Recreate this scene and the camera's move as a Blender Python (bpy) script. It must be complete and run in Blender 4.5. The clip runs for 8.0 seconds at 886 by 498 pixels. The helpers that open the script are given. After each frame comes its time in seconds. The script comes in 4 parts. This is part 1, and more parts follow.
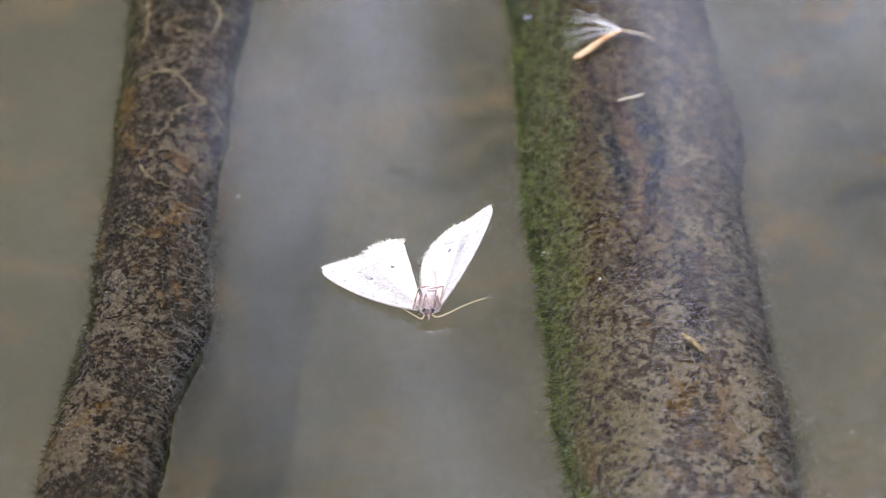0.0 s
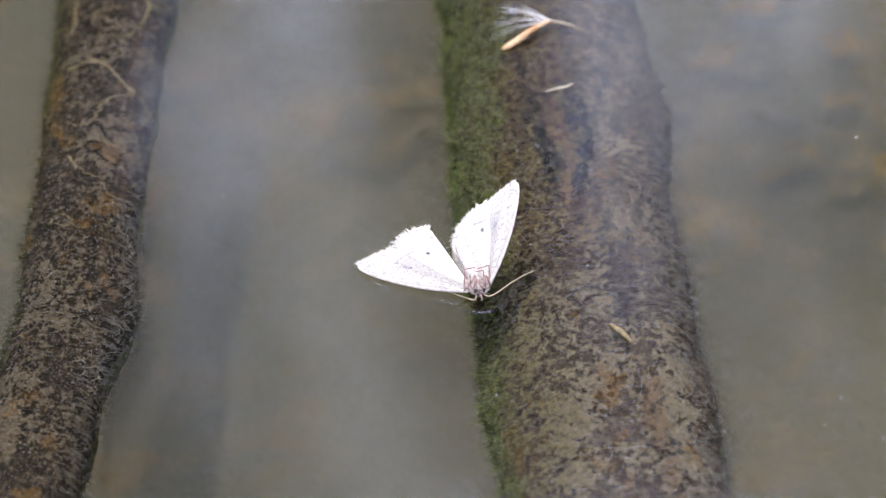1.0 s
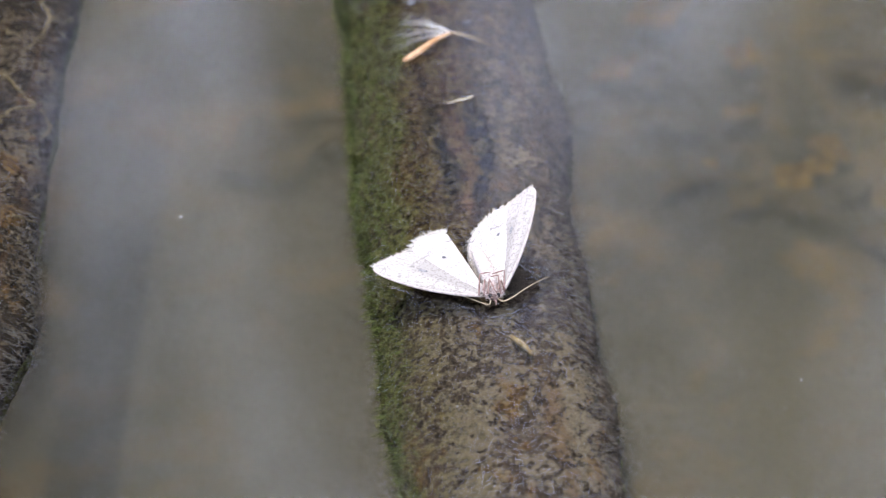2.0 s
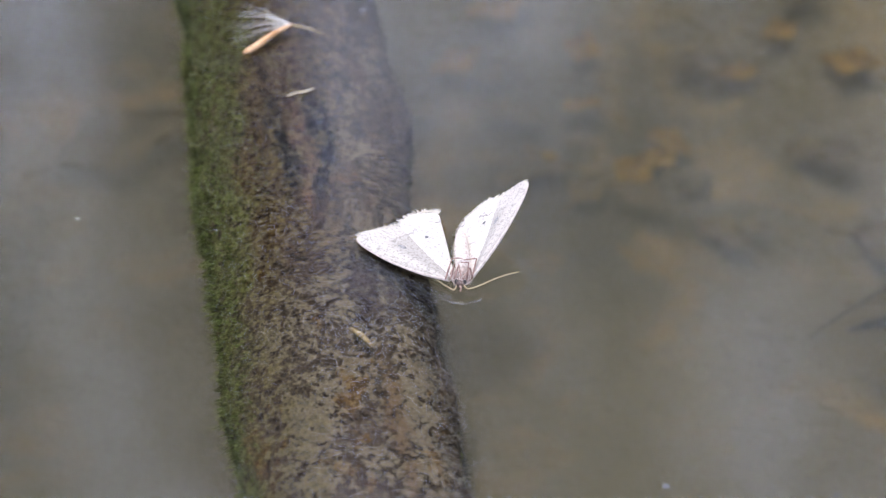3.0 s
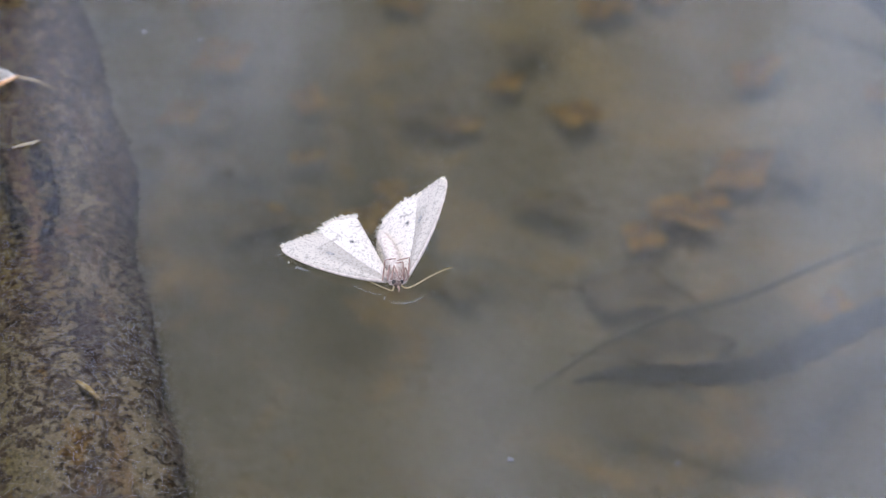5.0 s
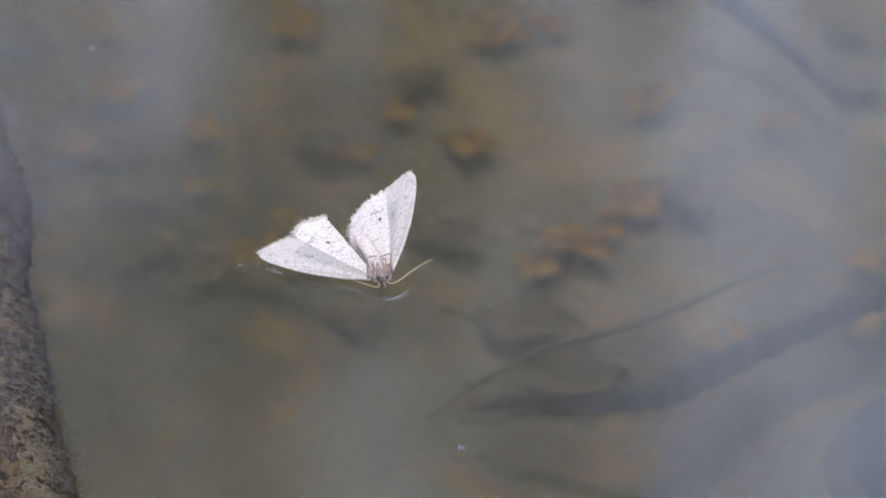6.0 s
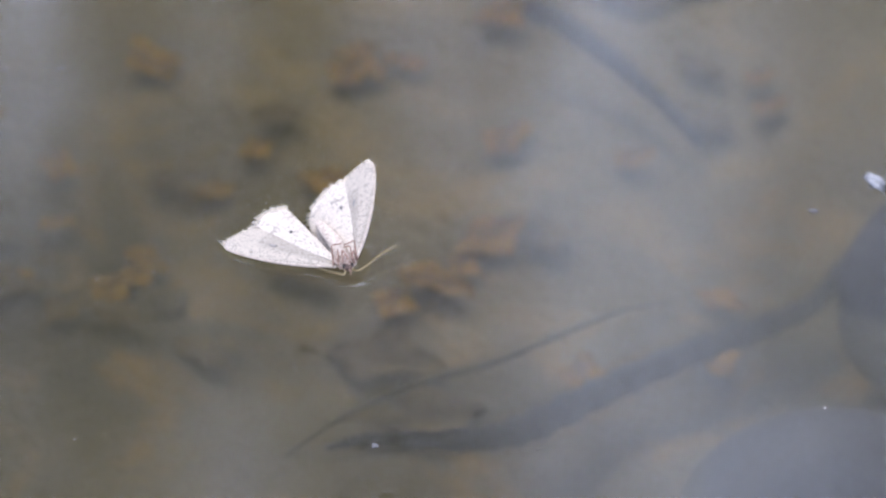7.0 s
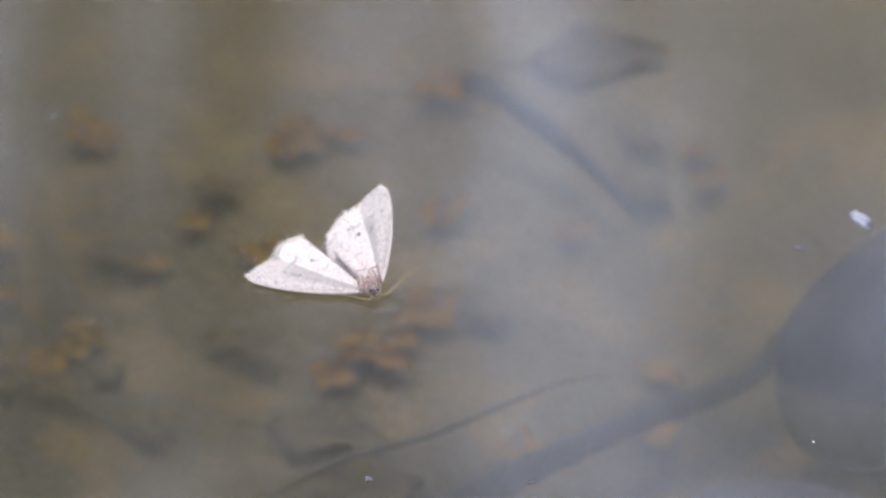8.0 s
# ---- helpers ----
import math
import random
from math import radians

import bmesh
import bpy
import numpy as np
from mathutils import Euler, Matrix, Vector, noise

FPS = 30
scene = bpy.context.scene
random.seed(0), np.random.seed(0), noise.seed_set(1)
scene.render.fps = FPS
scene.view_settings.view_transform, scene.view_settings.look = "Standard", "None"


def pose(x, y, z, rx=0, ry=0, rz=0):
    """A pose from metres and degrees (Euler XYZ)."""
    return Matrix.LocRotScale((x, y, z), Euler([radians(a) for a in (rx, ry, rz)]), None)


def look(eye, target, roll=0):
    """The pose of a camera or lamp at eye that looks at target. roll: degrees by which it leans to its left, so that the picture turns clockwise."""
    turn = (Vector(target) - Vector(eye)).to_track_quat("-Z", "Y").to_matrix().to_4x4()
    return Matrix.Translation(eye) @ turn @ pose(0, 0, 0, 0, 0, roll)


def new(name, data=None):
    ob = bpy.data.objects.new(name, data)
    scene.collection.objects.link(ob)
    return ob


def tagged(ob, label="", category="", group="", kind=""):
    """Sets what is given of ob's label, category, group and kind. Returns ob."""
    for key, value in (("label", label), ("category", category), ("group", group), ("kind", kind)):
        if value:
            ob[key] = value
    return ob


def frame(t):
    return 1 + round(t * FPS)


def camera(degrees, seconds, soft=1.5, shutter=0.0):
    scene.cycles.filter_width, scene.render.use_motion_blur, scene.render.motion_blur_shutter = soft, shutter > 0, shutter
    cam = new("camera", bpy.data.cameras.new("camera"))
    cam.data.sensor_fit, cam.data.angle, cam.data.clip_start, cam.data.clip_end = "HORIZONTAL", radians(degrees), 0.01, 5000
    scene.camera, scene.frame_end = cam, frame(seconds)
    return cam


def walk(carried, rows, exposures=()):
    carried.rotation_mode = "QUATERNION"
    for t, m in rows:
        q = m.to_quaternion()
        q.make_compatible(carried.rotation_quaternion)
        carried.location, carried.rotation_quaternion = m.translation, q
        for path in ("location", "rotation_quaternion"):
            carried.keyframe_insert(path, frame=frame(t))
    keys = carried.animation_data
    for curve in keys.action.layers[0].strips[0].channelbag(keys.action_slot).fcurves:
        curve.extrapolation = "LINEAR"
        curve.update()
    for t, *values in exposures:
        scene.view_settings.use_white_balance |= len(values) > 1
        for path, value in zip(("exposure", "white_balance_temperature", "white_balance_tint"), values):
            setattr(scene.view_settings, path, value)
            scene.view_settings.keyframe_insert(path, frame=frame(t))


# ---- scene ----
cam = camera(8.0, 8.0, soft=1.15)
# A long lens, wide open enough to blur the bed and the reflected trees.
cam.data.dof.use_dof = True
cam.data.dof.focus_distance = 0.795
cam.data.dof.aperture_fstop = 29.0
EYE = (0.0, -0.6479, 0.4707)
AIM = look(EYE, (0, 0, 0))
# seconds, degrees turned to the left, degrees turned up
PATH = [
    (0, 3.511, 0.039), (0.5, 3.238, 0.057), (1, 2.866, -0.047), (1.5, 2.334, -0.025), (1.7, 2.237, 0.016),
    (2.8, 0.782, 0.094), (3, 0.524, -0.008), (3.5, 0.0, 0.0), (4, -0.679, 0.086), (4.5, -1.341, 0.217),
    (5, -1.953, 0.464), (5.2, -2.186, 0.528), (6.3, -3.231, 0.899), (6.5, -3.496, 1.027), (7, -4.208, 1.063),
    (7.5, -4.412, 1.354), (8, -4.767, 1.717),
]
# seconds, stops, kelvin, tint
EXPOSURES = [(0, 0.40, 6500, 10), (1.7, 0.28, 6500, 10), (3.2, 0.13, 6500, 10), (4.4, 0.0, 6500, 10), (5.1, -0.13, 6450, 9), (6.5, -0.24, 6450, 9), (7.0, -0.07, 6600, 10), (7.5, 0.09, 6850, 12),
             (8, -0.07, 6750, 11)]
walk(cam, [(t, AIM @ pose(0, 0, 0, up, left, 0)) for t, left, up in PATH], EXPOSURES)

# ---- light ----
SUN_ELEVATION, SUN_AZIMUTH = 58.0, 338.0      # degrees; azimuth clockwise from +y


def make_world():
    world = bpy.data.worlds.new("sky")
    scene.world = world
    world.use_nodes = True
    nt = world.node_tree
    nt.nodes.clear()
    out = nt.nodes.new("ShaderNodeOutputWorld")
    bg = nt.nodes.new("ShaderNodeBackground")
    sky = nt.nodes.new("ShaderNodeTexSky")
    sky.sky_type = "NISHITA"
    sky.sun_disc = False
    sky.sun_elevation = radians(SUN_ELEVATION)
    sky.sun_rotation = radians(SUN_AZIMUTH)
    sky.dust_density = 2.0
    # thin bright clouds over the blue
    tc = nt.nodes.new("ShaderNodeTexCoord")
    noi = nt.nodes.new("ShaderNodeTexNoise")
    noi.inputs["Scale"].default_value = 11.0
    noi.inputs["Detail"].default_value = 5
    ramp = nt.nodes.new("ShaderNodeValToRGB")
    ramp.color_ramp.elements[0].position, ramp.color_ramp.elements[1].position = 0.34, 0.58
    mix = nt.nodes.new("ShaderNodeMix")
    mix.data_type = "RGBA"
    mix.inputs["B"].default_value = (19.2, 21.4, 30.5, 1)
    nt.links.new(tc.outputs["Generated"], noi.inputs["Vector"])
    nt.links.new(noi.outputs["Fac"], ramp.inputs["Fac"])
    nt.links.new(ramp.outputs["Color"], mix.inputs["Factor"])
    nt.links.new(sky.outputs["Color"], mix.inputs["A"])
    nt.links.new(mix.outputs["Result"], bg.inputs["Color"])
    bg.inputs["Strength"].default_value = 0.14
    nt.links.new(bg.outputs["Background"], out.inputs["Surface"])


make_world()
sun_data = bpy.data.lights.new("sun", "SUN")
sun_data.energy, sun_data.angle, sun_data.color = 2.4, radians(0.6), (1.0, 0.95, 0.87)
sun = new("sun", sun_data)
_a, _e = radians(SUN_AZIMUTH), radians(SUN_ELEVATION)
sun.matrix_basis = look((3 * math.sin(_a) * math.cos(_e), 3 * math.cos(_a) * math.cos(_e), 3 * math.sin(_e)), (0, 0, 0))

# ---- materials ----
MM = 0.001


class Nodes:
    """A short way to write a node material."""

    def __init__(self, name):
        self.mat = bpy.data.materials.new(name)
        self.mat.use_nodes = True
        self.nt = self.mat.node_tree
        self.nt.nodes.clear()
        self.out = self.add("ShaderNodeOutputMaterial")

    def add(self, kind, **values):
        node = self.nt.nodes.new(kind)
        for key, value in values.items():
            node.inputs[key.replace("_", " ")].default_value = value
        return node

    def link(self, a, b):
        self.nt.links.new(a, b)

    def coords(self):
        return self.add("ShaderNodeTexCoord").outputs["Object"]

    def scaled(self, vec, s):
        m = self.add("ShaderNodeMapping")
        m.inputs["Scale"].default_value = s
        self.link(vec, m.inputs["Vector"])
        return m.outputs["Vector"]

    def noise(self, vec, scale, detail=4.0, rough=0.55, distort=0.0):
        n = self.add("ShaderNodeTexNoise", Scale=scale, Detail=detail, Roughness=rough, Distortion=distort)
        self.link(vec, n.inputs["Vector"])
        return n.outputs["Fac"]

    def voronoi(self, vec, scale, feature="F1"):
        n = self.add("ShaderNodeTexVoronoi", Scale=scale)
        n.feature = feature
        self.link(vec, n.inputs["Vector"])
        return n.outputs["Distance"]

    def ramp(self, fac, *stops):
        n = self.add("ShaderNodeValToRGB")
        r = n.color_ramp
        while len(r.elements) < len(stops):
            r.elements.new(0.5)
        for e, (p, c) in zip(r.elements, stops):
            e.position = p
            e.color = (*c, 1) if len(c) == 3 else c
        self.link(fac, n.inputs["Fac"])
        return n.outputs["Color"]

    def step(self, fac, lo, hi):
        n = self.add("ShaderNodeMapRange")
        n.inputs["From Min"].default_value, n.inputs["From Max"].default_value = lo, hi
        self.link(fac, n.inputs["Value"])
        return n.outputs["Result"]

    def mix(self, fac, a, b, blend="MIX"):
        n = self.add("ShaderNodeMix")
        n.data_type, n.blend_type = "RGBA", blend
        for key, v in (("Factor", fac), ("A", a), ("B", b)):
            if isinstance(v, (int, float)):
                n.inputs[key].default_value = v
            elif isinstance(v, tuple):
                n.inputs[key].default_value = (*v, 1)
            else:
                self.link(v, n.inputs[key])
        return n.outputs["Result"]

    def math(self, op, a, b=0.0):
        n = self.add("ShaderNodeMath")
        n.operation = op
        for i, v in enumerate((a, b)):
            if isinstance(v, (int, float)):
                n.inputs[i].default_value = v
            else:
                self.link(v, n.inputs[i])
        return n.outputs["Value"]

    def axis(self, vec, which):
        n = self.add("ShaderNodeSeparateXYZ")
        self.link(vec, n.inputs["Vector"])
        return n.outputs[which]

    def bump(self, height, strength=0.5, distance=0.001):
        n = self.add("ShaderNodeBump", Strength=strength, Distance=distance)
        self.link(height, n.inputs["Height"])
        return n.outputs["Normal"]

    def finish(self, color, rough=0.7, normal=None, **extra):
        b = self.add("ShaderNodeBsdfPrincipled", **extra)
        for key, v in (("Base Color", color), ("Roughness", rough)):
            if isinstance(v, tuple):
                b.inputs[key].default_value = (*v, 1)
            elif isinstance(v, (int, float)):
                b.inputs[key].default_value = v
            else:
                self.link(v, b.inputs[key])
        if normal is not None:
            self.link(normal, b.inputs["Normal"])
        self.link(b.outputs["BSDF"], self.out.inputs["Surface"])
        return self.mat


def water_material():
    n = Nodes("clear pond water")
    v = n.coords()
    ripple = n.bump(n.noise(n.scaled(v, (1, 1, 1)), 9.0, 2.0), 0.05, 0.01)
    fres = n.add("ShaderNodeFresnel", IOR=1.6)
    n.link(ripple, fres.inputs["Normal"])
    gloss = n.add("ShaderNodeBsdfAnisotropic", Color=(1, 1, 1, 1), Roughness=0.075)
    n.link(ripple, gloss.inputs["Normal"])
    clear = n.add("ShaderNodeBsdfTransparent", Color=(0.97, 0.97, 0.94, 1))
    m = n.add("ShaderNodeMixShader")
    n.link(fres.outputs["Fac"], m.inputs["Fac"])
    n.link(clear.outputs["BSDF"], m.inputs[1])
    n.link(gloss.outputs["BSDF"], m.inputs[2])
    n.link(m.outputs["Shader"], n.out.inputs["Surface"])
    return n.mat


def murk_material(opacity):
    n = Nodes("suspended silt")
    v = n.coords()
    cloud = n.noise(v, 14.0, 4.0, 0.6, 0.6)
    fine = n.noise(v, 90.0, 3.0)
    col = n.mix(fine, (0.153, 0.146, 0.103), (0.190, 0.181, 0.136))
    dif = n.add("ShaderNodeBsdfDiffuse")
    n.link(col, dif.inputs["Color"])
    clear = n.add("ShaderNodeBsdfTransparent")
    m = n.add("ShaderNodeMixShader")
    # the water clears away from the branches
    near = n.math("MAXIMUM", n.step(n.axis(v, "X"), 0.055, -0.015), n.step(n.axis(v, "Y"), 0.25, 0.9))
    thick = n.math("ADD", n.math("MULTIPLY", near, 0.40), 0.60)
    fac = n.math("MULTIPLY", n.math("MULTIPLY", n.step(cloud, -0.1, 1.0), opacity * 1.8), thick)
    n.link(fac, m.inputs["Fac"])
    n.link(clear.outputs["BSDF"], m.inputs[1])
    n.link(dif.outputs["BSDF"], m.inputs[2])
    n.link(m.outputs["Shader"], n.out.inputs["Surface"])
    return n.mat


def bed_material():
    n = Nodes("silty pond bed and bank")
    v = n.coords()
    big = n.noise(v, 11.0, 4.0, 0.6)
    mid = n.noise(v, 55.0, 4.0, 0.6, 0.4)
    fine = n.noise(v, 400.0, 3.0)
    col = n.ramp(big, (0.32, (0.040, 0.037, 0.022)), (0.48, (0.105, 0.085, 0.045)), (0.68, (0.18, 0.147, 0.085)))
    col = n.mix(n.step(mid, 0.52, 0.70), col, (0.27, 0.17, 0.055))
    # ochre litter has drifted together further out
    litter = n.math("ADD", n.axis(v, "Y"), n.math("MULTIPLY", n.math("SUBTRACT", big, 0.5), 0.16))
    col = n.mix(n.math("MULTIPLY", n.math("MULTIPLY", n.step(litter, 0.05, 0.13), n.math("MULTIPLY", n.step(n.axis(v, "X"), -0.03, 0.03), n.step(n.axis(v, "Y"), 0.9, 0.3))), 0.5), col, n.mix(mid, (0.13, 0.105, 0.047), (0.38, 0.285, 0.115)))
    col = n.mix(n.math("MULTIPLY", fine, 0.25), col, (0.20, 0.18, 0.14))
    grass = n.mix(n.noise(v, 6.0), (0.05, 0.075, 0.02), (0.11, 0.12, 0.045))
    col = n.mix(n.step(n.axis(v, "Z"), 0.02, 0.10), col, grass)
    return n.finish(col, 0.9, n.bump(n.math("ADD", mid, fine), 0.5, 0.004), Specular_IOR_Level=0.1)


def log_material(name, silt, dark, green_from, bias, low_silt, splits=0.0, amber_more=0.0):
    """Waterlogged wood under flakes of silt and algae. The second skin coordinate runs round it: 0 at +x, 0.25 on top, 0.5 at -x."""
    n = Nodes(name)
    tc = n.add("ShaderNodeTexCoord")
    v, skin = tc.outputs["Object"], tc.outputs["UV"]
    y, turn = n.axis(v, "Y"), n.axis(skin, "Y")
    patch = n.noise(n.scaled(v, (1, 0.6, 1)), 120.0, 5.0, 0.6, 0.2)
    flake = n.noise(n.scaled(v, (1, 0.8, 1)), 560.0, 8.0, 0.74, 0.0)
    small = n.noise(v, 1250.0, 5.0, 0.72)
    grit = n.noise(v, 2700.0, 3.0, 0.7)
    streak = n.noise(n.scaled(v, (1.0, 0.16, 1.0)), 520.0, 4.0, 0.6)
    tone = n.math("ADD", n.math("MULTIPLY", flake, 0.62), n.math("MULTIPLY", small, 0.38))
    wander = n.math("SUBTRACT", patch, 0.5)
    lip = n.math("ADD", turn, n.math("MULTIPLY", wander, 0.09))
    reach = n.math("ADD", y, n.math("MULTIPLY", n.math("SUBTRACT", streak, 0.5), 0.02))
    # bare wood between the flakes
    col = n.ramp(tone, (0.39, tuple(c * 0.7 for c in dark)), (0.45, tuple(c * 2.0 for c in dark)), (0.51, tuple(c * 3.6 for c in dark)), (0.60, tuple(c * 5.0 for c in dark)))
    col = n.mix(n.math("MULTIPLY", n.step(streak, 0.56, 0.66), 0.3), col, (0.19, 0.100, 0.040))
    # flakes of silt, an edge shadow painted dark along their rims
    heap = n.math("ADD", n.math("MULTIPLY", wander, 0.42), n.math("MULTIPLY", n.step(y, 0.022, -0.012), low_silt))
    cover = n.math("ADD", n.math("ADD", tone, heap), bias)
    lie = n.step(cover, 0.492, 0.515)
    crust = n.mix(n.step(small, 0.36, 0.62), tuple(c * 0.50 for c in silt), silt)
    crust = n.mix(n.math("MULTIPLY", n.step(n.noise(v, 75.0, 3.0), 0.45, 0.62), 0.5), crust, (silt[0] * 0.70, silt[1] * 0.66, silt[2] * 0.66))
    col = n.mix(n.math("MULTIPLY", lie, 0.92), col, crust)
    rim = n.step(n.math("ABSOLUTE", n.math("SUBTRACT", cover, 0.490)), 0.013, 0.004)
    col = n.mix(n.math("MULTIPLY", rim, 0.2), col, tuple(c * 0.7 for c in dark))
    # amber and ochre stains
    amber = n.noise(n.scaled(v, (1, 0.6, 1)), 150.0, 5.0, 0.7)
    col = n.mix(n.math("MULTIPLY", n.step(n.math("ADD", amber, amber_more), 0.585, 0.63), 0.7), col, n.mix(n.step(small, 0.4, 0.6), (0.11, 0.055, 0.014), (0.34, 0.195, 0.055)))
    # a worn golden-brown stretch with two dark splits and bare rusty wood between them
    worn = n.math("MULTIPLY", n.step(n.math("ABSOLUTE", n.math("SUBTRACT", lip, 0.300)), 0.095, 0.060), n.step(reach, -0.014, 0.010))
    gold = n.ramp(tone, (0.42, (0.022, 0.013, 0.006)), (0.49, (0.080, 0.046, 0.015)), (0.54, (0.17, 0.105, 0.034)), (0.62, (0.30, 0.205, 0.075)))
    col = n.mix(n.math("MULTIPLY", worn, splits), col, gold)
    along = n.math("MULTIPLY", n.step(reach, 0.010, 0.014), n.step(reach, 0.036, 0.030))
    bare = n.math("MULTIPLY", n.step(n.math("ABSOLUTE", n.math("SUBTRACT", lip, 0.258)), 0.011, 0.004), along)
    col = n.mix(n.math("MULTIPLY", n.math("MULTIPLY", bare, n.step(small, 0.40, 0.54)), splits * 0.65), col, n.mix(n.step(streak, 0.42, 0.58), (0.11, 0.050, 0.022), (0.34, 0.175, 0.080)))
    slots = n.math("MAXIMUM", n.step(n.math("ABSOLUTE", n.math("SUBTRACT", lip, 0.285)), 0.015, 0.008), n.step(n.math("ABSOLUTE", n.math("SUBTRACT", lip, 0.236)), 0.014, 0.008))
    slots = n.math("MULTIPLY", n.math("MULTIPLY", slots, along), n.step(tone, 0.56, 0.50))
    col = n.mix(n.math("MULTIPLY", slots, splits), col, tuple(c * 0.2 for c in dark))
    # a rusty line further down, and a bare brown hollow above it
    line = n.math("MULTIPLY", n.step(n.math("ABSOLUTE", n.math("SUBTRACT", lip, 0.192)), 0.014, 0.006), n.step(reach, -0.017, -0.024))
    col = n.mix(n.math("MULTIPLY", n.math("MULTIPLY", line, n.step(tone, 0.45, 0.53)), splits * 0.6), col, (0.24, 0.135, 0.058))
    hollow = n.math("MULTIPLY", n.step(n.math("ABSOLUTE", n.math("SUBTRACT", lip, 0.205)), 0.030, 0.018), n.step(n.math("ABSOLUTE", n.math("ADD", reach, 0.006)), 0.011, 0.007))
    col = n.mix(n.math("MULTIPLY", hollow, splits * 0.75), col, n.mix(n.step(tone, 0.44, 0.56), (0.030, 0.019, 0.014), (0.10, 0.066, 0.048)))
    # the steep +x side is coloured darker, hatched by pale threads
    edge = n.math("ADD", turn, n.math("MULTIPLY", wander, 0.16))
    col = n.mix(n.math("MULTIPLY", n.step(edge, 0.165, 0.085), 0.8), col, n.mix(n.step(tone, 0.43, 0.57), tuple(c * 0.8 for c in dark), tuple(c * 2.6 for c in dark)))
    hatch = n.noise(n.scaled(v, (0.35, 1.5, 0.35)), 1000.0, 3.0, 0.6)
    col = n.mix(n.math("MULTIPLY", n.math("MULTIPLY", n.step(hatch, 0.54, 0.62), n.step(edge, 0.19, 0.11)), 0.5), col, (0.30, 0.27, 0.22))
    # olive, then green algae on the -x side, reaching higher up the far stretch
    rise = n.math("ADD", n.math("ADD", turn, n.math("MULTIPLY", wander, 0.26)), n.math("MULTIPLY", n.step(y, -0.012, 0.035), 0.085))
    olive = n.math("MULTIPLY", n.step(rise, green_from - 0.11, green_from - 0.03), n.step(tone, 0.46, 0.53))
    col = n.mix(n.math("MULTIPLY", olive, 0.65), col, n.mix(n.step(small, 0.42, 0.58), (0.070, 0.052, 0.016), (0.20, 0.165, 0.055)))
    grow = n.math("MULTIPLY", n.step(rise, green_from, green_from + 0.05), n.step(flake, 0.36, 0.48))
    green = n.mix(n.step(small, 0.38, 0.60), (0.045, 0.052, 0.012), (0.185, 0.195, 0.052))
    col = n.mix(n.math("MULTIPLY", grow, 0.88), col, green)
    # dark pits and pale grains
    col = n.mix(n.math("MULTIPLY", n.step(grit, 0.42, 0.35), 0.75), col, tuple(c * 0.6 for c in dark))
    col = n.mix(n.math("MULTIPLY", n.step(grit, 0.61, 0.68), 0.6), col, (0.48, 0.43, 0.34))
    h = n.math("ADD", n.math("MULTIPLY", lie, 0.35), n.math("ADD", n.math("MULTIPLY", tone, 1.1), n.math("MULTIPLY", grit, 0.35)))
    h = n.math("SUBTRACT", h, n.math("MULTIPLY", slots, splits * 0.8))
    return n.finish(col, 0.8, n.bump(h, 1.0, 0.0016), Specular_IOR_Level=0.06)


def speckled(name, a, b, scale, rough=0.7, **extra):
    n = Nodes(name)
    v = n.coords()
    f = n.noise(v, scale, 4.0, 0.6)
    col = n.mix(n.step(f, 0.35, 0.65), a, b)
    return n.finish(col, rough, n.bump(f, 0.4, 0.0005), **extra)


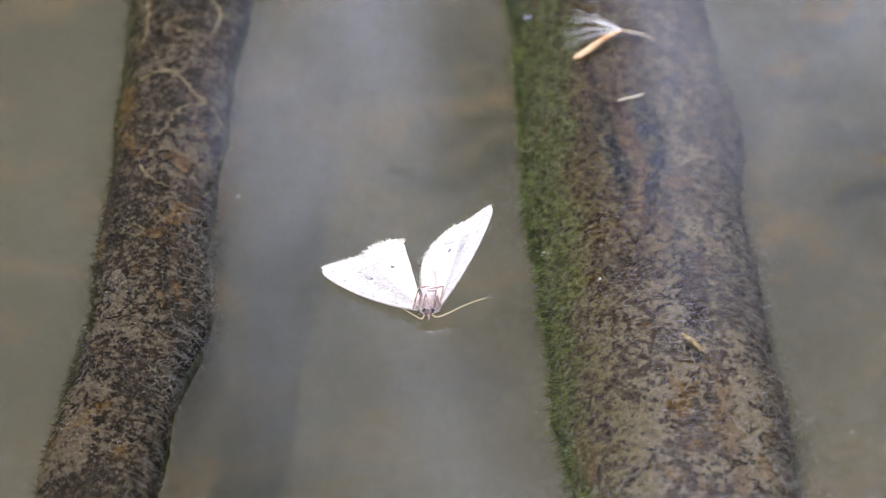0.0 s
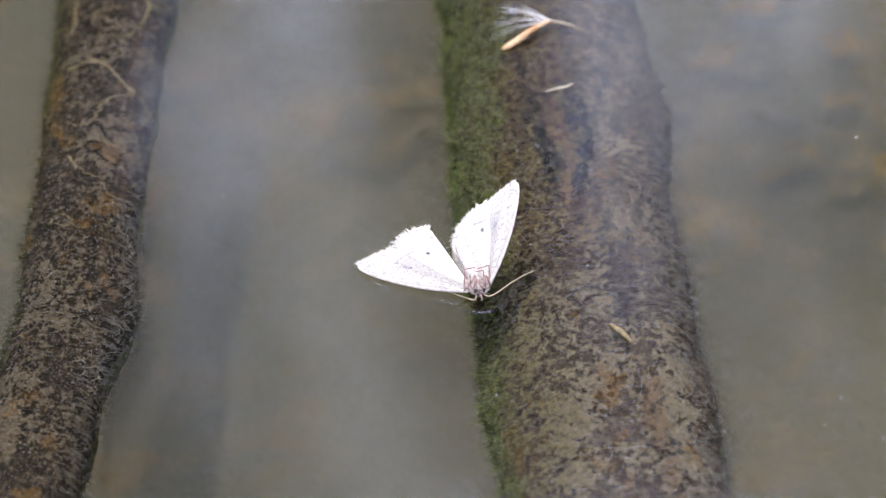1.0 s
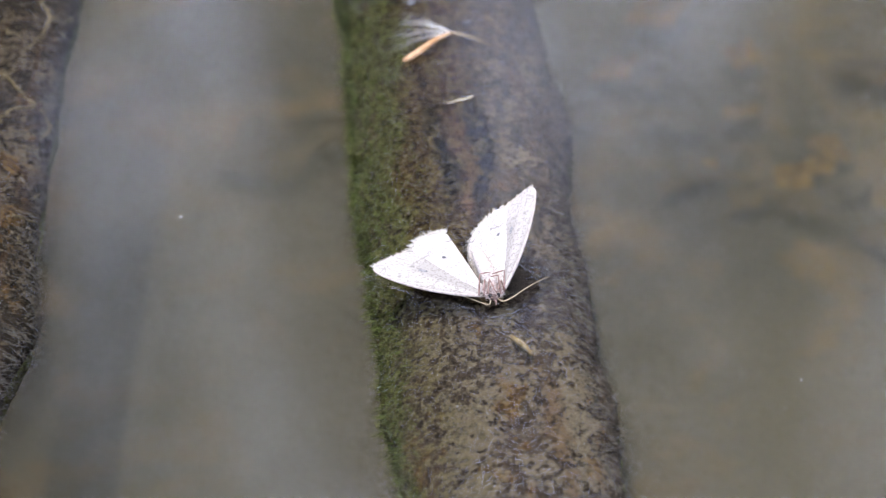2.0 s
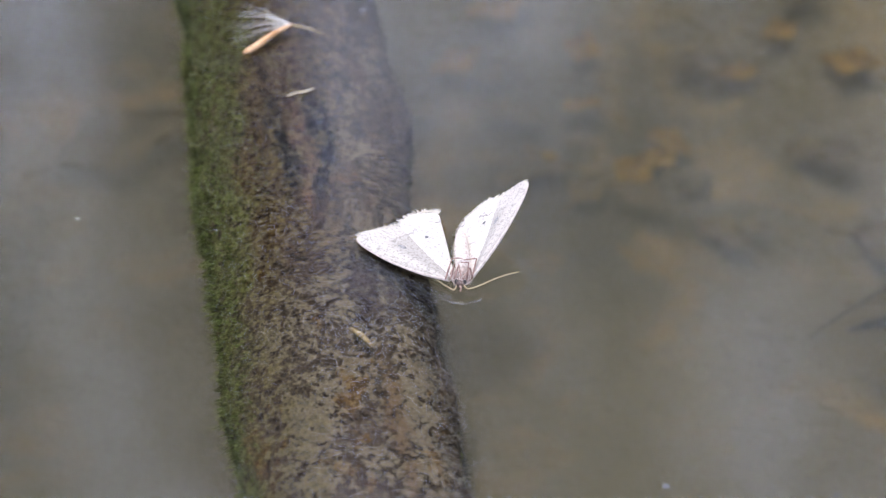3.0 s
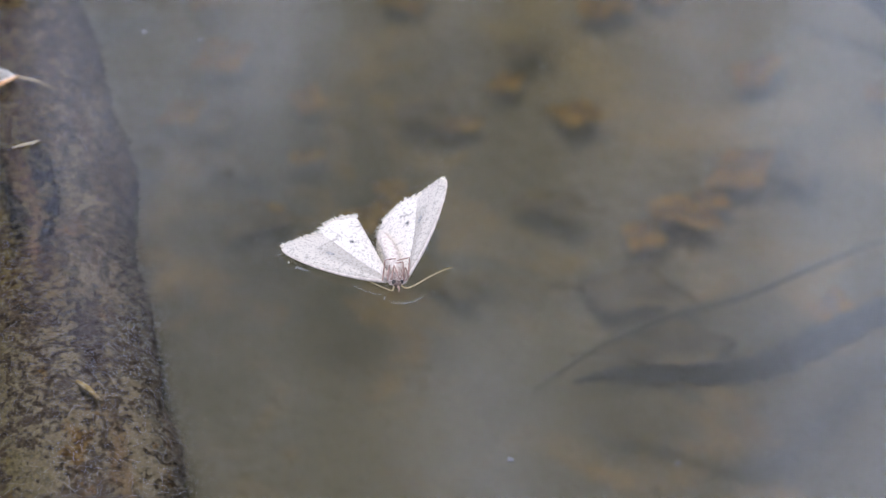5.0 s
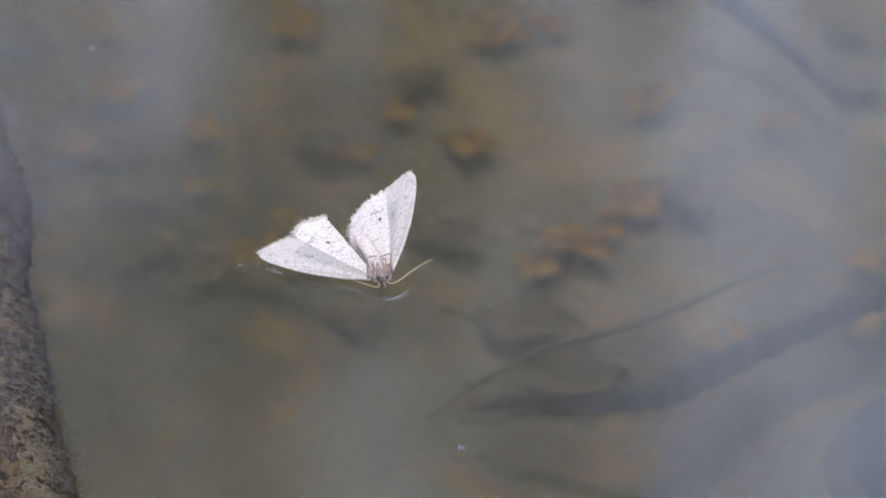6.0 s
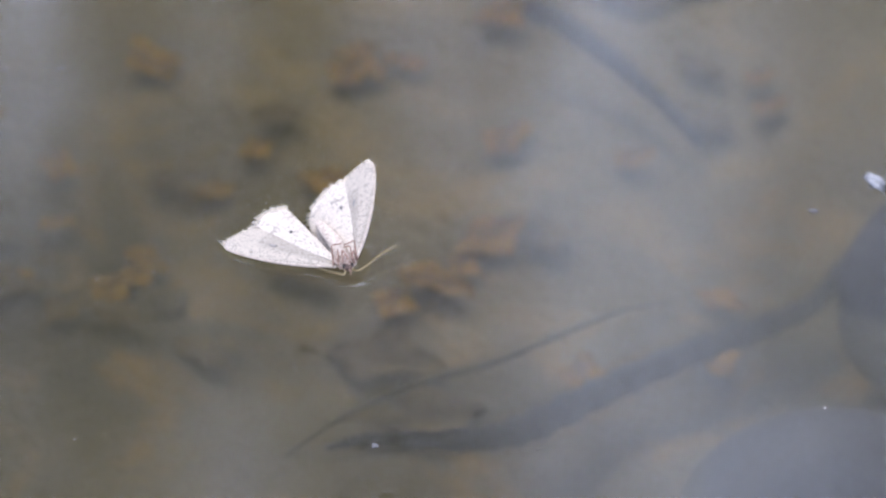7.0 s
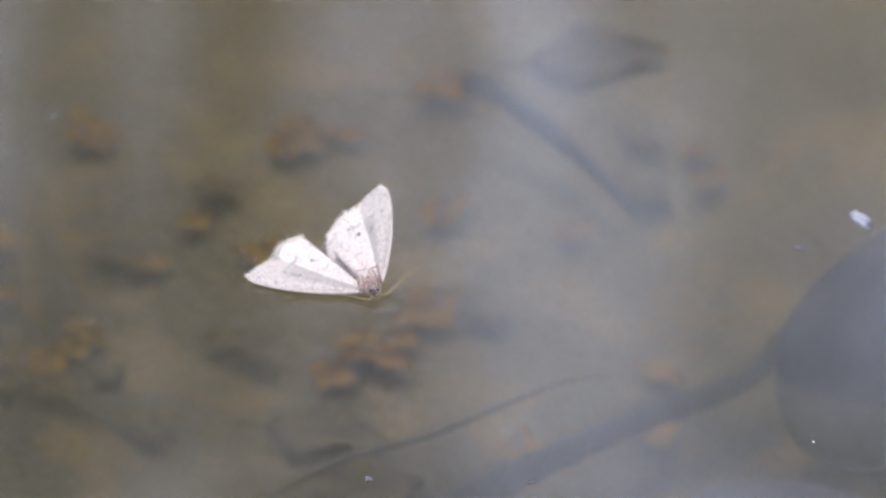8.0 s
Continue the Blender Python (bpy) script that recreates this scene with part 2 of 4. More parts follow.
def wing_material(name, base, grey, shade, vein, dusting):
    """Pale scaled wing. Object space: x along the front edge, y towards the trailing edge, in metres."""
    n = Nodes(name)
    v = n.coords()
    x, y = n.axis(v, "X"), n.math("ABSOLUTE", n.axis(v, "Y"))
    ang = n.math("ARCTAN2", n.math("ADD", y, 0.0002), n.math("ADD", x, 0.0010))
    soft = n.noise(v, 420.0, 4.0, 0.65)
    dust = n.noise(v, 3500.0, 2.0, 0.6)
    fine = n.noise(v, 5200.0, 2.0, 0.6)
    # a grey field behind the front edge, ending at a bowed line before the pale outer third
    bow = n.math("ADD", n.math("ADD", x, n.math("MULTIPLY", y, 0.35)), n.math("MULTIPLY", soft, 0.0030))
    field = n.math("MULTIPLY", n.step(bow, 0.0132, 0.0122), n.step(n.math("ADD", ang, n.math("MULTIPLY", soft, 0.10)), 0.11, 0.20))
    col = n.mix(n.math("MULTIPLY", field, shade), base, grey)
    line = n.math("MULTIPLY", n.step(n.math("ABSOLUTE", n.math("SUBTRACT", bow, 0.0130)), 0.00028, 0.00008), n.step(soft, 0.40, 0.52))
    col = n.mix(n.math("MULTIPLY", line, 0.7), col, (0.27, 0.24, 0.21))
    inner = n.math("MULTIPLY", n.step(n.math("ABSOLUTE", n.math("SUBTRACT", bow, 0.0083)), 0.00022, 0.00008), n.step(soft, 0.45, 0.55))
    col = n.mix(n.math("MULTIPLY", inner, 0.4), col, (0.34, 0.30, 0.27))
    # veins fan out from the root
    rib = n.math("ABSOLUTE", n.math("SINE", n.math("MULTIPLY", ang, 15.0)))
    ribs = n.math("MULTIPLY", n.step(rib, 0.11, 0.02), n.step(x, 0.0125, 0.006))
    col = n.mix(n.math("MULTIPLY", ribs, vein), col, (0.42, 0.36, 0.31))
    # dark scales strewn in drifts
    strewn = n.math("ADD", dust, n.math("MULTIPLY", n.math("SUBTRACT", soft, 0.5), 0.18))
    col = n.mix(n.math("MULTIPLY", n.step(strewn, 0.535, 0.60), dusting), col, (0.12, 0.105, 0.092))
    col = n.mix(n.math("MULTIPLY", n.step(fine, 0.56, 0.66), 0.22), col, (0.30, 0.27, 0.245))
    h = n.math("ADD", n.math("MULTIPLY", ribs, 0.8), n.math("MULTIPLY", dust, 0.7))
    b = n.add("ShaderNodeBsdfPrincipled", Roughness=0.6)
    n.link(col, b.inputs["Base Color"])
    n.link(n.bump(h, 0.6, 0.00012), b.inputs["Normal"])
    tr = n.add("ShaderNodeBsdfTranslucent")
    n.link(col, tr.inputs["Color"])
    m = n.add("ShaderNodeMixShader", Fac=0.18)
    n.link(b.outputs["BSDF"], m.inputs[1])
    n.link(tr.outputs["BSDF"], m.inputs[2])
    n.link(m.outputs["Shader"], n.out.inputs["Surface"])
    return n.mat


WATER = water_material()
BED = bed_material()
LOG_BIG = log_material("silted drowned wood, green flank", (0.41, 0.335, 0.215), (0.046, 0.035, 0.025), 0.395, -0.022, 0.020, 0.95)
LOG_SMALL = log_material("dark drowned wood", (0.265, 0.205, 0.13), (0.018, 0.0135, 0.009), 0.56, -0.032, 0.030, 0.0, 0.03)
FUZZ_GREEN = speckled("green algae threads", (0.050, 0.070, 0.014), (0.215, 0.255, 0.070), 420, Specular_IOR_Level=0.06)
FUZZ_BROWN = speckled("brown algae threads", (0.030, 0.024, 0.018), (0.30, 0.255, 0.19), 500, Specular_IOR_Level=0.06)
FUZZ_PALE = speckled("pale silted algae threads", (0.045, 0.038, 0.030), (0.27, 0.24, 0.19), 600, Specular_IOR_Level=0.06)
FUZZ_DARK = speckled("dark brown algae threads", (0.018, 0.014, 0.011), (0.19, 0.15, 0.105), 500, Specular_IOR_Level=0.06)
FUZZ_OLIVE = speckled("olive algae threads", (0.035, 0.036, 0.014), (0.10, 0.095, 0.045), 300, Specular_IOR_Level=0.06)
ROOT = speckled("pale silted rootlet", (0.12, 0.090, 0.044), (0.36, 0.285, 0.16), 1300, Specular_IOR_Level=0.06)
CRUMB = speckled("pale silt crumbs", (0.12, 0.095, 0.062), (0.38, 0.32, 0.23), 700, Specular_IOR_Level=0.06)
GLINT_SPECK = speckled("white speck for grit and glints", (0.7, 0.72, 0.75), (0.85, 0.86, 0.88), 2000, 0.15)
FOREWING = wing_material("grey-white forewing scales", (0.57, 0.505, 0.43), (0.42, 0.37, 0.315), 0.85, 0.3, 0.42)
HINDWING = wing_material("white hindwing scales", (0.75, 0.665, 0.575), (0.66, 0.585, 0.505), 0.3, 0.2, 0.42)
FRINGE = speckled("white wing fringe", (0.76, 0.68, 0.56), (0.86, 0.79, 0.68), 4000)
SPOT = speckled("dark grey wing spot", (0.10, 0.095, 0.095), (0.20, 0.19, 0.185), 9000)
SMUDGE = speckled("grey wing dash", (0.20, 0.19, 0.185), (0.42, 0.39, 0.36), 5000)
BODY = speckled("furry pinkish-white moth body", (0.45, 0.36, 0.30), (0.72, 0.63, 0.55), 2500)
FUR = speckled("pinkish-white hair", (0.46, 0.36, 0.295), (0.78, 0.69, 0.60), 2500)
LEG = speckled("pinkish-brown moth leg", (0.16, 0.085, 0.062), (0.42, 0.27, 0.21), 1500)
THORAX = speckled("pinkish-brown moth thorax", (0.24, 0.14, 0.105), (0.66, 0.52, 0.44), 2200)
HEAD = speckled("dark brown moth head", (0.06, 0.038, 0.030), (0.22, 0.14, 0.105), 2500)
COSTA = speckled("creamy pink front vein", (0.42, 0.34, 0.28), (0.66, 0.57, 0.48), 1500)
EYE_MAT = speckled("black moth eye", (0.02, 0.014, 0.012), (0.05, 0.035, 0.03), 5000, 0.6)
ANTENNA = speckled("straw-brown antenna", (0.34, 0.25, 0.13), (0.50, 0.40, 0.24), 1500)
DRY = speckled("dry straw-brown husk", (0.50, 0.24, 0.085), (0.76, 0.47, 0.25), 700)
PAPPUS = speckled("silky seed hairs", (0.62, 0.56, 0.46), (0.80, 0.76, 0.68), 900)
CHIP = speckled("ochre bark chip", (0.20, 0.13, 0.045), (0.52, 0.40, 0.19), 1400)
STRAW = speckled("pale plant fibre", (0.48, 0.36, 0.20), (0.66, 0.56, 0.38), 900)
SPECK = speckled("white floating fleck", (0.42, 0.42, 0.42), (0.66, 0.66, 0.66), 2500, 0.5)
FILM = speckled("whitish film flake", (0.16, 0.165, 0.18), (0.34, 0.35, 0.38), 900, 0.5)
SCUM = speckled("grey film flake", (0.06, 0.06, 0.065), (0.17, 0.17, 0.18), 700, 0.4)
LEAF_AMBER = speckled("sodden amber leaf", (0.18, 0.097, 0.019), (0.50, 0.29, 0.058), 220, Specular_IOR_Level=0.06)
LEAF_BROWN = speckled("sodden brown leaf", (0.12, 0.09, 0.045), (0.26, 0.195, 0.10), 120, Specular_IOR_Level=0.06)
TWIG_DARK = speckled("black sunken twig", (0.010, 0.011, 0.013), (0.030, 0.030, 0.030), 300, Specular_IOR_Level=0.06)
MUD = speckled("dark mud-covered stone", (0.070, 0.060, 0.036), (0.13, 0.108, 0.062), 200, Specular_IOR_Level=0.06)
STONE = speckled("dark sunken stone", (0.055, 0.057, 0.063), (0.105, 0.105, 0.110), 60, Specular_IOR_Level=0.06)
BARK = speckled("dark tree bark", (0.018, 0.015, 0.012), (0.055, 0.045, 0.035), 14)
FOLIAGE = speckled("tree foliage", (0.018, 0.028, 0.010), (0.05, 0.065, 0.022), 4)

# ---- building ----


def part(name, bm, material, parent=None, label="", smooth=True):
    """Links a bmesh as one mesh object, under a thing or a part if one is given."""
    me = bpy.data.meshes.new(name)
    bm.to_mesh(me)
    bm.free()
    me.materials.append(material)
    if smooth:
        me.polygons.foreach_set("use_smooth", [True] * len(me.polygons))
    ob = new(name, me)
    if parent is not None:
        ob.parent = parent
    if label:
        tagged(ob, label)
    return ob


def spline(points, count):
    """Catmull-Rom through the points, count samples."""
    p = [Vector(q) for q in points]
    p = [2 * p[0] - p[1], *p, 2 * p[-1] - p[-2]]
    got = []
    for i in range(count):
        f = i / (count - 1) * (len(p) - 3)
        k = min(int(f), len(p) - 4)
        t = f - k
        a, b, c, d = p[k:k + 4]
        got.append(0.5 * (2 * b + (c - a) * t + (2 * a - 5 * b + 4 * c - d) * t * t + (3 * b - a - 3 * c + d) * t ** 3))
    return got


def add_tube(bm, points, radii, sides=8):
    """A closed tapered tube along the points."""
    pts = [Vector(p) for p in points]
    rings = []
    for i, p in enumerate(pts):
        d = (pts[min(i + 1, len(pts) - 1)] - pts[max(i - 1, 0)]).normalized()
        u = d.cross(Vector((0.13, 0.21, 0.97)))
        u = u.normalized() if u.length > 1e-6 else Vector((1, 0, 0))
        w = d.cross(u)
        r = radii[i] if isinstance(radii, (list, tuple)) else radii
        rings.append([bm.verts.new(p + r * (math.cos(6.2832 * k / sides) * u + math.sin(6.2832 * k / sides) * w)) for k in range(sides)])
    for a, b in zip(rings, rings[1:]):
        for k in range(sides):
            bm.faces.new((a[k], a[(k + 1) % sides], b[(k + 1) % sides], b[k]))
    bm.faces.new(rings[0][::-1])
    bm.faces.new(rings[-1])


def add_ball(bm, centre, size, sub=2, rough=0.0, freq=1.0):
    """An ellipsoid, roughened by noise."""
    got = bmesh.ops.create_icosphere(bm, subdivisions=sub, radius=1.0)["verts"]
    for v in got:
        k = 1 + rough * noise.noise(v.co * freq + Vector(centre) * 900)
        v.co = Vector((v.co.x * size[0] * k, v.co.y * size[1] * k, v.co.z * size[2] * k)) + Vector(centre)
    return got


# ---- ground and water ----


def ground_height(x, y):
    q = (x / 7.0) ** 2 + ((y - 5.5) / 6.1) ** 2
    shore = min(max((q - 0.86) / 0.26, 0.0), 1.0)
    shore = shore * shore * (3 - 2 * shore)
    deep = min(max((0.7 - q) / 0.7, 0.0), 1.0)
    h = -0.06 - 0.5 * deep * deep + 0.19 * shore
    h += 0.006 * noise.noise(Vector((x * 18, y * 18, 0.3))) + 0.003 * noise.noise(Vector((x * 60, y * 60, 1.7)))
    far = min(max((math.hypot(x, y) - 14) / 60, 0.0), 1.0)
    return h + far * 1.5 * noise.noise(Vector((x * 0.02, y * 0.02, 5.0)))


def build_ground():
    n = 190
    axis = [0.22 * math.sinh(10.2 * (2 * i / (n - 1) - 1)) / math.sinh(1.0) * 0.22 for i in range(n)]
    bm = bmesh.new()
    grid = [[bm.verts.new((x, y + 0.12, ground_height(x, y + 0.12))) for x in axis] for y in axis]
    for a, b in zip(grid, grid[1:]):
        for i in range(n - 1):
            bm.faces.new((a[i], a[i + 1], b[i + 1], b[i]))
    ob = part("ground", bm, BED)
    tagged(ob, "silty brown pond bed rising to a grassy bank", "ground", kind="structure")


def water_sheet(name, z, material, label, category, q=1.10, steps=96):
    bm = bmesh.new()
    ring = [bm.verts.new((7.0 * math.sqrt(q) * math.cos(6.2832 * i / steps), 5.5 + 6.1 * math.sqrt(q) * math.sin(6.2832 * i / steps), z)) for i in range(steps)]
    bm.faces.new(ring)
    ob = part(name, bm, material, smooth=False)
    return tagged(ob, label, category, kind="structure")


build_ground()
water_sheet("water", 0.0, WATER, "still murky pond water reflecting sky and trees", "water")
for depth, opacity in ((11, 0.16), (42, 0.40)):
    water_sheet("water_silt", -depth * MM, murk_material(opacity), "grey-brown silt hanging in the pond water", "water", q=0.97)

# ---- drowned branches ----


def branch_surface(spine, half, crest, rz, top, seed, knots=(), splits=()):
    """Returns at(s, a): a point of the branch's skin. s runs 0..1 along it, a is the angle round it, 0 on the +x side, 90 on top."""
    xs = spline([(x, y, h) for (x, y), h in zip(spine, half)], 200)

    def at(s, a, lift=0.0):
        f = min(max(s, 0), 1) * 199
        k = min(int(f), 198)
        c = xs[k].lerp(xs[k + 1], f - k)
        x0, y0, hw = c
        ca, sa = math.cos(a), math.sin(a)
        z_top = top(y0)
        q = Vector((ca * 1.1, y0 / (12 * MM), sa * 1.1 + seed))
        bump = 0.09 * noise.noise(q * 0.8) + 0.06 * noise.noise(q * 2.3) + 0.03 * noise.noise(q * 5.5) + 0.022 * noise.noise(q * 12)
        for ky, ka, kr, kh in knots:
            d2 = ((y0 - ky) / kr) ** 2 + ((a - ka) / (kr / hw)) ** 2
            bump += kh * math.exp(-d2)
        for ka, kw, y_from, y_to in splits:
            if y_from < y0 < y_to:
                bump -= 0.03 * math.sin(math.pi * (y0 - y_from) / (y_to - y_from)) ** 0.5 * math.exp(-((a - ka) / kw) ** 2)
        k = 1 + bump + lift / hw
        x = hw * k * (abs(ca) ** 0.85) * (1 if ca > 0 else -1)
        z = (crest if sa > 0 else rz) * k * sa
        depth = crest - z
        if ca < 0:
            x -= 0.27 * max(0.0, depth - 0.5 * crest) * min(1.0, -2 * ca)
        return Vector((x0 + x, y0, z_top - crest + z))

    return at


def build_branch(name, at, nu, nv, material, label):
    bm = bmesh.new()
    rows = [[bm.verts.new(at(i / (nu - 1), 6.2832 * j / nv)) for j in range(nv)] for i in range(nu)]
    skin = bm.loops.layers.uv.new("skin")
    for i, (a, b) in enumerate(zip(rows, rows[1:])):
        for j in range(nv):
            f = bm.faces.new((a[j], a[(j + 1) % nv], b[(j + 1) % nv], b[j]))
            for loop, (di, dj) in zip(f.loops, ((0, 0), (0, 1), (1, 1), (1, 0))):
                loop[skin].uv = ((i + di) / nu, (j + dj) / nv)
    bm.faces.new(rows[0][::-1])
    bm.faces.new(rows[-1])
    bmesh.ops.recalc_face_normals(bm, faces=bm.faces)
    thing = new(name)
    part("wood", bm, material, thing)
    return tagged(thing, label, "branch")


def add_fuzz(thing, at, count, angles, length, material, name, label, rng, droop=0.0, span=(0.02, 0.98)):
    """Short threads of algae that stand off the branch's skin."""
    verts, faces = [], []
    for _ in range(count):
        s, a = rng.uniform(*span), radians(rng.uniform(*angles))
        p = at(s, a)
        out = (at(s, a, 0.002) - p).normalized()
        L = length * rng.uniform(0.4, 1.4)
        d = (out + Vector((rng.gauss(0, 0.35), rng.gauss(0, 0.5), rng.gauss(0, 0.25) - droop))).normalized()
        w = d.cross(Vector((rng.uniform(-1, 1), rng.uniform(-1, 1), rng.uniform(-1, 1)))).normalized() * 0.05 * MM * rng.uniform(0.6, 1.5)
        bend = Vector((rng.gauss(0, 0.25), rng.gauss(0, 0.35), rng.gauss(0, 0.2))) * L
        a0, m, e = p - out * 0.1 * MM, p + d * L * 0.55, p + d * L + bend
        k = len(verts)
        u = d.cross(w).normalized() * w.length * 0.7
        verts += [a0 - w, a0 + w, a0 + u, m - w * 0.8, m + w * 0.8, m + u * 0.8, e]
        faces += [(k, k + 1, k + 4, k + 3), (k + 1, k + 2, k + 5, k + 4), (k + 2, k, k + 3, k + 5),
                  (k + 3, k + 4, k + 6), (k + 4, k + 5, k + 6), (k + 5, k + 3, k + 6)]
    me = bpy.data.meshes.new(name)
    me.from_pydata([tuple(v) for v in verts], [], faces)
    me.materials.append(material)
    ob = new(name, me)
    ob.parent = thing
    tagged(ob, label, kind="stuff")


# White balls stand in for silt grains and for glints on the wet wood.
def add_glint_specks(thing, at, count, rng, angles=(30, 150), size=(0.04, 0.085)):
    bm = bmesh.new()
    for _ in range(count):
        p = at(rng.uniform(0.02, 0.98), radians(rng.uniform(*angles)), 0.1 * MM)
        r = rng.uniform(*size) * MM
        add_ball(bm, p, (r, r, r), 1)
    tagged(part("glint_specks", bm, GLINT_SPECK, thing, "tiny white specks for silt grains and glints"), kind="stuff")


def add_crumbs(thing, at, count, rng, clump, angles=(25, 135)):
    """Crumbs of silt and rotten bark, gathered in patches."""
    bm = bmesh.new()
    while count:
        s, a = rng.random(), radians(rng.uniform(*angles))
        p = at(s, a)
        if noise.noise(Vector((p.x * 150, p.y * 90, clump))) + rng.gauss(0, 0.16) < 0.06:
            continue
        r = rng.uniform(0.07, 0.19) * MM
        add_ball(bm, p, (r * rng.uniform(0.7, 1.9), r * rng.uniform(0.7, 1.3), r * 0.7), 1, 0.5, 2.0)
        count -= 1
    tagged(part("crumbs", bm, CRUMB, thing, "pale crumbs of silt and rotten bark"), kind="stuff")


def mm(points):
    return [tuple(c * MM for c in p) for p in points]


def build_branches():
    rng = random.Random(4)
    big = branch_surface(
        mm([(-34.5, 120), (-32.0, 80), (-29.3, 62.6), (-27.0, 46), (-25.6, 29.5), (-23.8, 13.7), (-22.0, -1.7), (-19.2, -24), (-16.4, -45.5), (-13.5, -70), (-9, -110)]),
        [h * MM for h in (11.2, 11.6, 12.0, 13.2, 13.8, 13.2, 12.7, 12.9, 13.5, 13.8, 14)],
        5.5 * MM, 11.5 * MM, lambda y: (-2.2 + 2.22 * min(1.0, max(0.0, (y / MM + 40) / 90.0))) * MM, 3.1,
        [(30 * MM, radians(70), 7 * MM, -0.05), (-5 * MM, radians(100), 9 * MM, 0.03)],
        [(radians(104), 0.06, 13 * MM, 33 * MM), (radians(86), 0.05, 15 * MM, 36 * MM)])
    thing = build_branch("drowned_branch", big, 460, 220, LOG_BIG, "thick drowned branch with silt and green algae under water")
    add_fuzz(thing, big, 2000, (-15, 45), 0.9 * MM, FUZZ_PALE, "algae_fuzz", "brown algae threads on the flank", rng, 0.1)
    add_fuzz(thing, big, 3200, (150, 200), 0.8 * MM, FUZZ_GREEN, "algae_fuzz", "green algae threads on the flank", rng, -0.1)
    add_fuzz(thing, big, 1300, (112, 155), 0.5 * MM, FUZZ_GREEN, "algae_fuzz", "short green algae threads on the shoulder", rng, -0.1, (0.05, 0.5))
    add_fuzz(thing, big, 2400, (175, 225), 1.6 * MM, FUZZ_GREEN, "algae_fuzz", "long wispy green algae threads", rng, 0.2)
    add_fuzz(thing, big, 2600, (38, 125), 0.5 * MM, FUZZ_BROWN, "algae_fuzz", "short brown algae threads on top", rng, 0.0)
    add_glint_specks(thing, big, 190, rng)
    add_crumbs(thing, big, 1100, rng, 2.0)
    small = branch_surface(
        mm([(-85.0, 120), (-86.2, 80), (-86.7, 64), (-86.8, 47), (-86.8, 30.6), (-86.8, 11.5), (-86.6, 3), (-86.4, -9), (-87.6, -17.5), (-88.5, -24.5), (-89.8, -45), (-91.5, -70), (-95, -110)]),
        [h * MM for h in (7.6, 7.6, 7.6, 7.1, 6.9, 6.9, 7.1, 7.4, 7.0, 6.8, 7.1, 7.4, 7.8)],
        4.0 * MM, 8.0 * MM, lambda y: -2.0 * MM, 8.7,
        [(-8 * MM, radians(15), 6 * MM, 0.10), (12 * MM, radians(50), 5 * MM, -0.08), (-45 * MM, radians(80), 5 * MM, 0.06)])
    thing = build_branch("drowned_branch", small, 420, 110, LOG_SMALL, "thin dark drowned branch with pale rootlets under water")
    add_fuzz(thing, small, 1500, (-20, 45), 0.9 * MM, FUZZ_PALE, "algae_fuzz", "brown algae threads on the flank", rng, 0.1)
    add_fuzz(thing, small, 2200, (140, 230), 1.1 * MM, FUZZ_OLIVE, "algae_fuzz", "wispy olive algae threads on the flank", rng, 0.0)
    add_fuzz(thing, small, 2200, (50, 130), 0.5 * MM, FUZZ_DARK, "algae_fuzz", "short brown algae threads on top", rng, 0.0)
    add_glint_specks(thing, small, 160, rng)
    add_crumbs(thing, small, 1100, rng, 7.0)
    # forked rootlets that creep over the upper stretch of the thin branch
    for course in ([(0.177, 68), (0.195, 54), (0.214, 62), (0.235, 72), (0.235, 86)], [(0.195, 54), (0.191, 28), (0.182, 20)],
                   [(0.169, 138), (0.198, 130), (0.215, 132), (0.231, 146)], [(0.206, 112), (0.203, 94), (0.194, 92)], [(0.206, 108), (0.221, 104)],
                   [(0.270, 128), (0.268, 108), (0.269, 92), (0.280, 82), (0.292, 68), (0.299, 56), (0.304, 72), (0.311, 84), (0.323, 90), (0.336, 96), (0.339, 112)],
                   [(0.311, 119), (0.316, 100), (0.315, 88)], [(0.302, 48), (0.310, 34), (0.318, 28), (0.331, 40)], [(0.304, 174), (0.334, 134), (0.341, 118)],
                   [(0.407, 58), (0.406, 34), (0.403, 20)], [(0.386, 36), (0.376, 20)], *(
                       [(q, w), (q + rng.uniform(0.006, 0.02), w + rng.uniform(-18, 18)), (q + rng.uniform(0.012, 0.03), w + rng.uniform(-40, 40))]
                       for q, w in ((rng.uniform(0.18, 0.48), rng.uniform(45, 130)) for _ in range(6)))):
        bm = bmesh.new()
        pts = spline([small(s, radians(a + rng.uniform(-3, 3)), 0.12 * MM) for s, a in course], 6 * len(course))
        r = (rng.uniform(0.19, 0.28) if len(course) > 3 else rng.uniform(0.10, 0.17)) * MM
        add_tube(bm, [p + Vector((rng.gauss(0, 0.17), rng.gauss(0, 0.17), 0)) * MM for p in pts],
                 [r * (1 - 0.55 * i / len(pts)) * rng.uniform(0.45, 1.6) for i in range(len(pts))], 6)
        part("rootlet", bm, ROOT, thing, "pale rootlet grown over the branch")
    return big


BIG = build_branches()

# ---- things on the pond bed ----


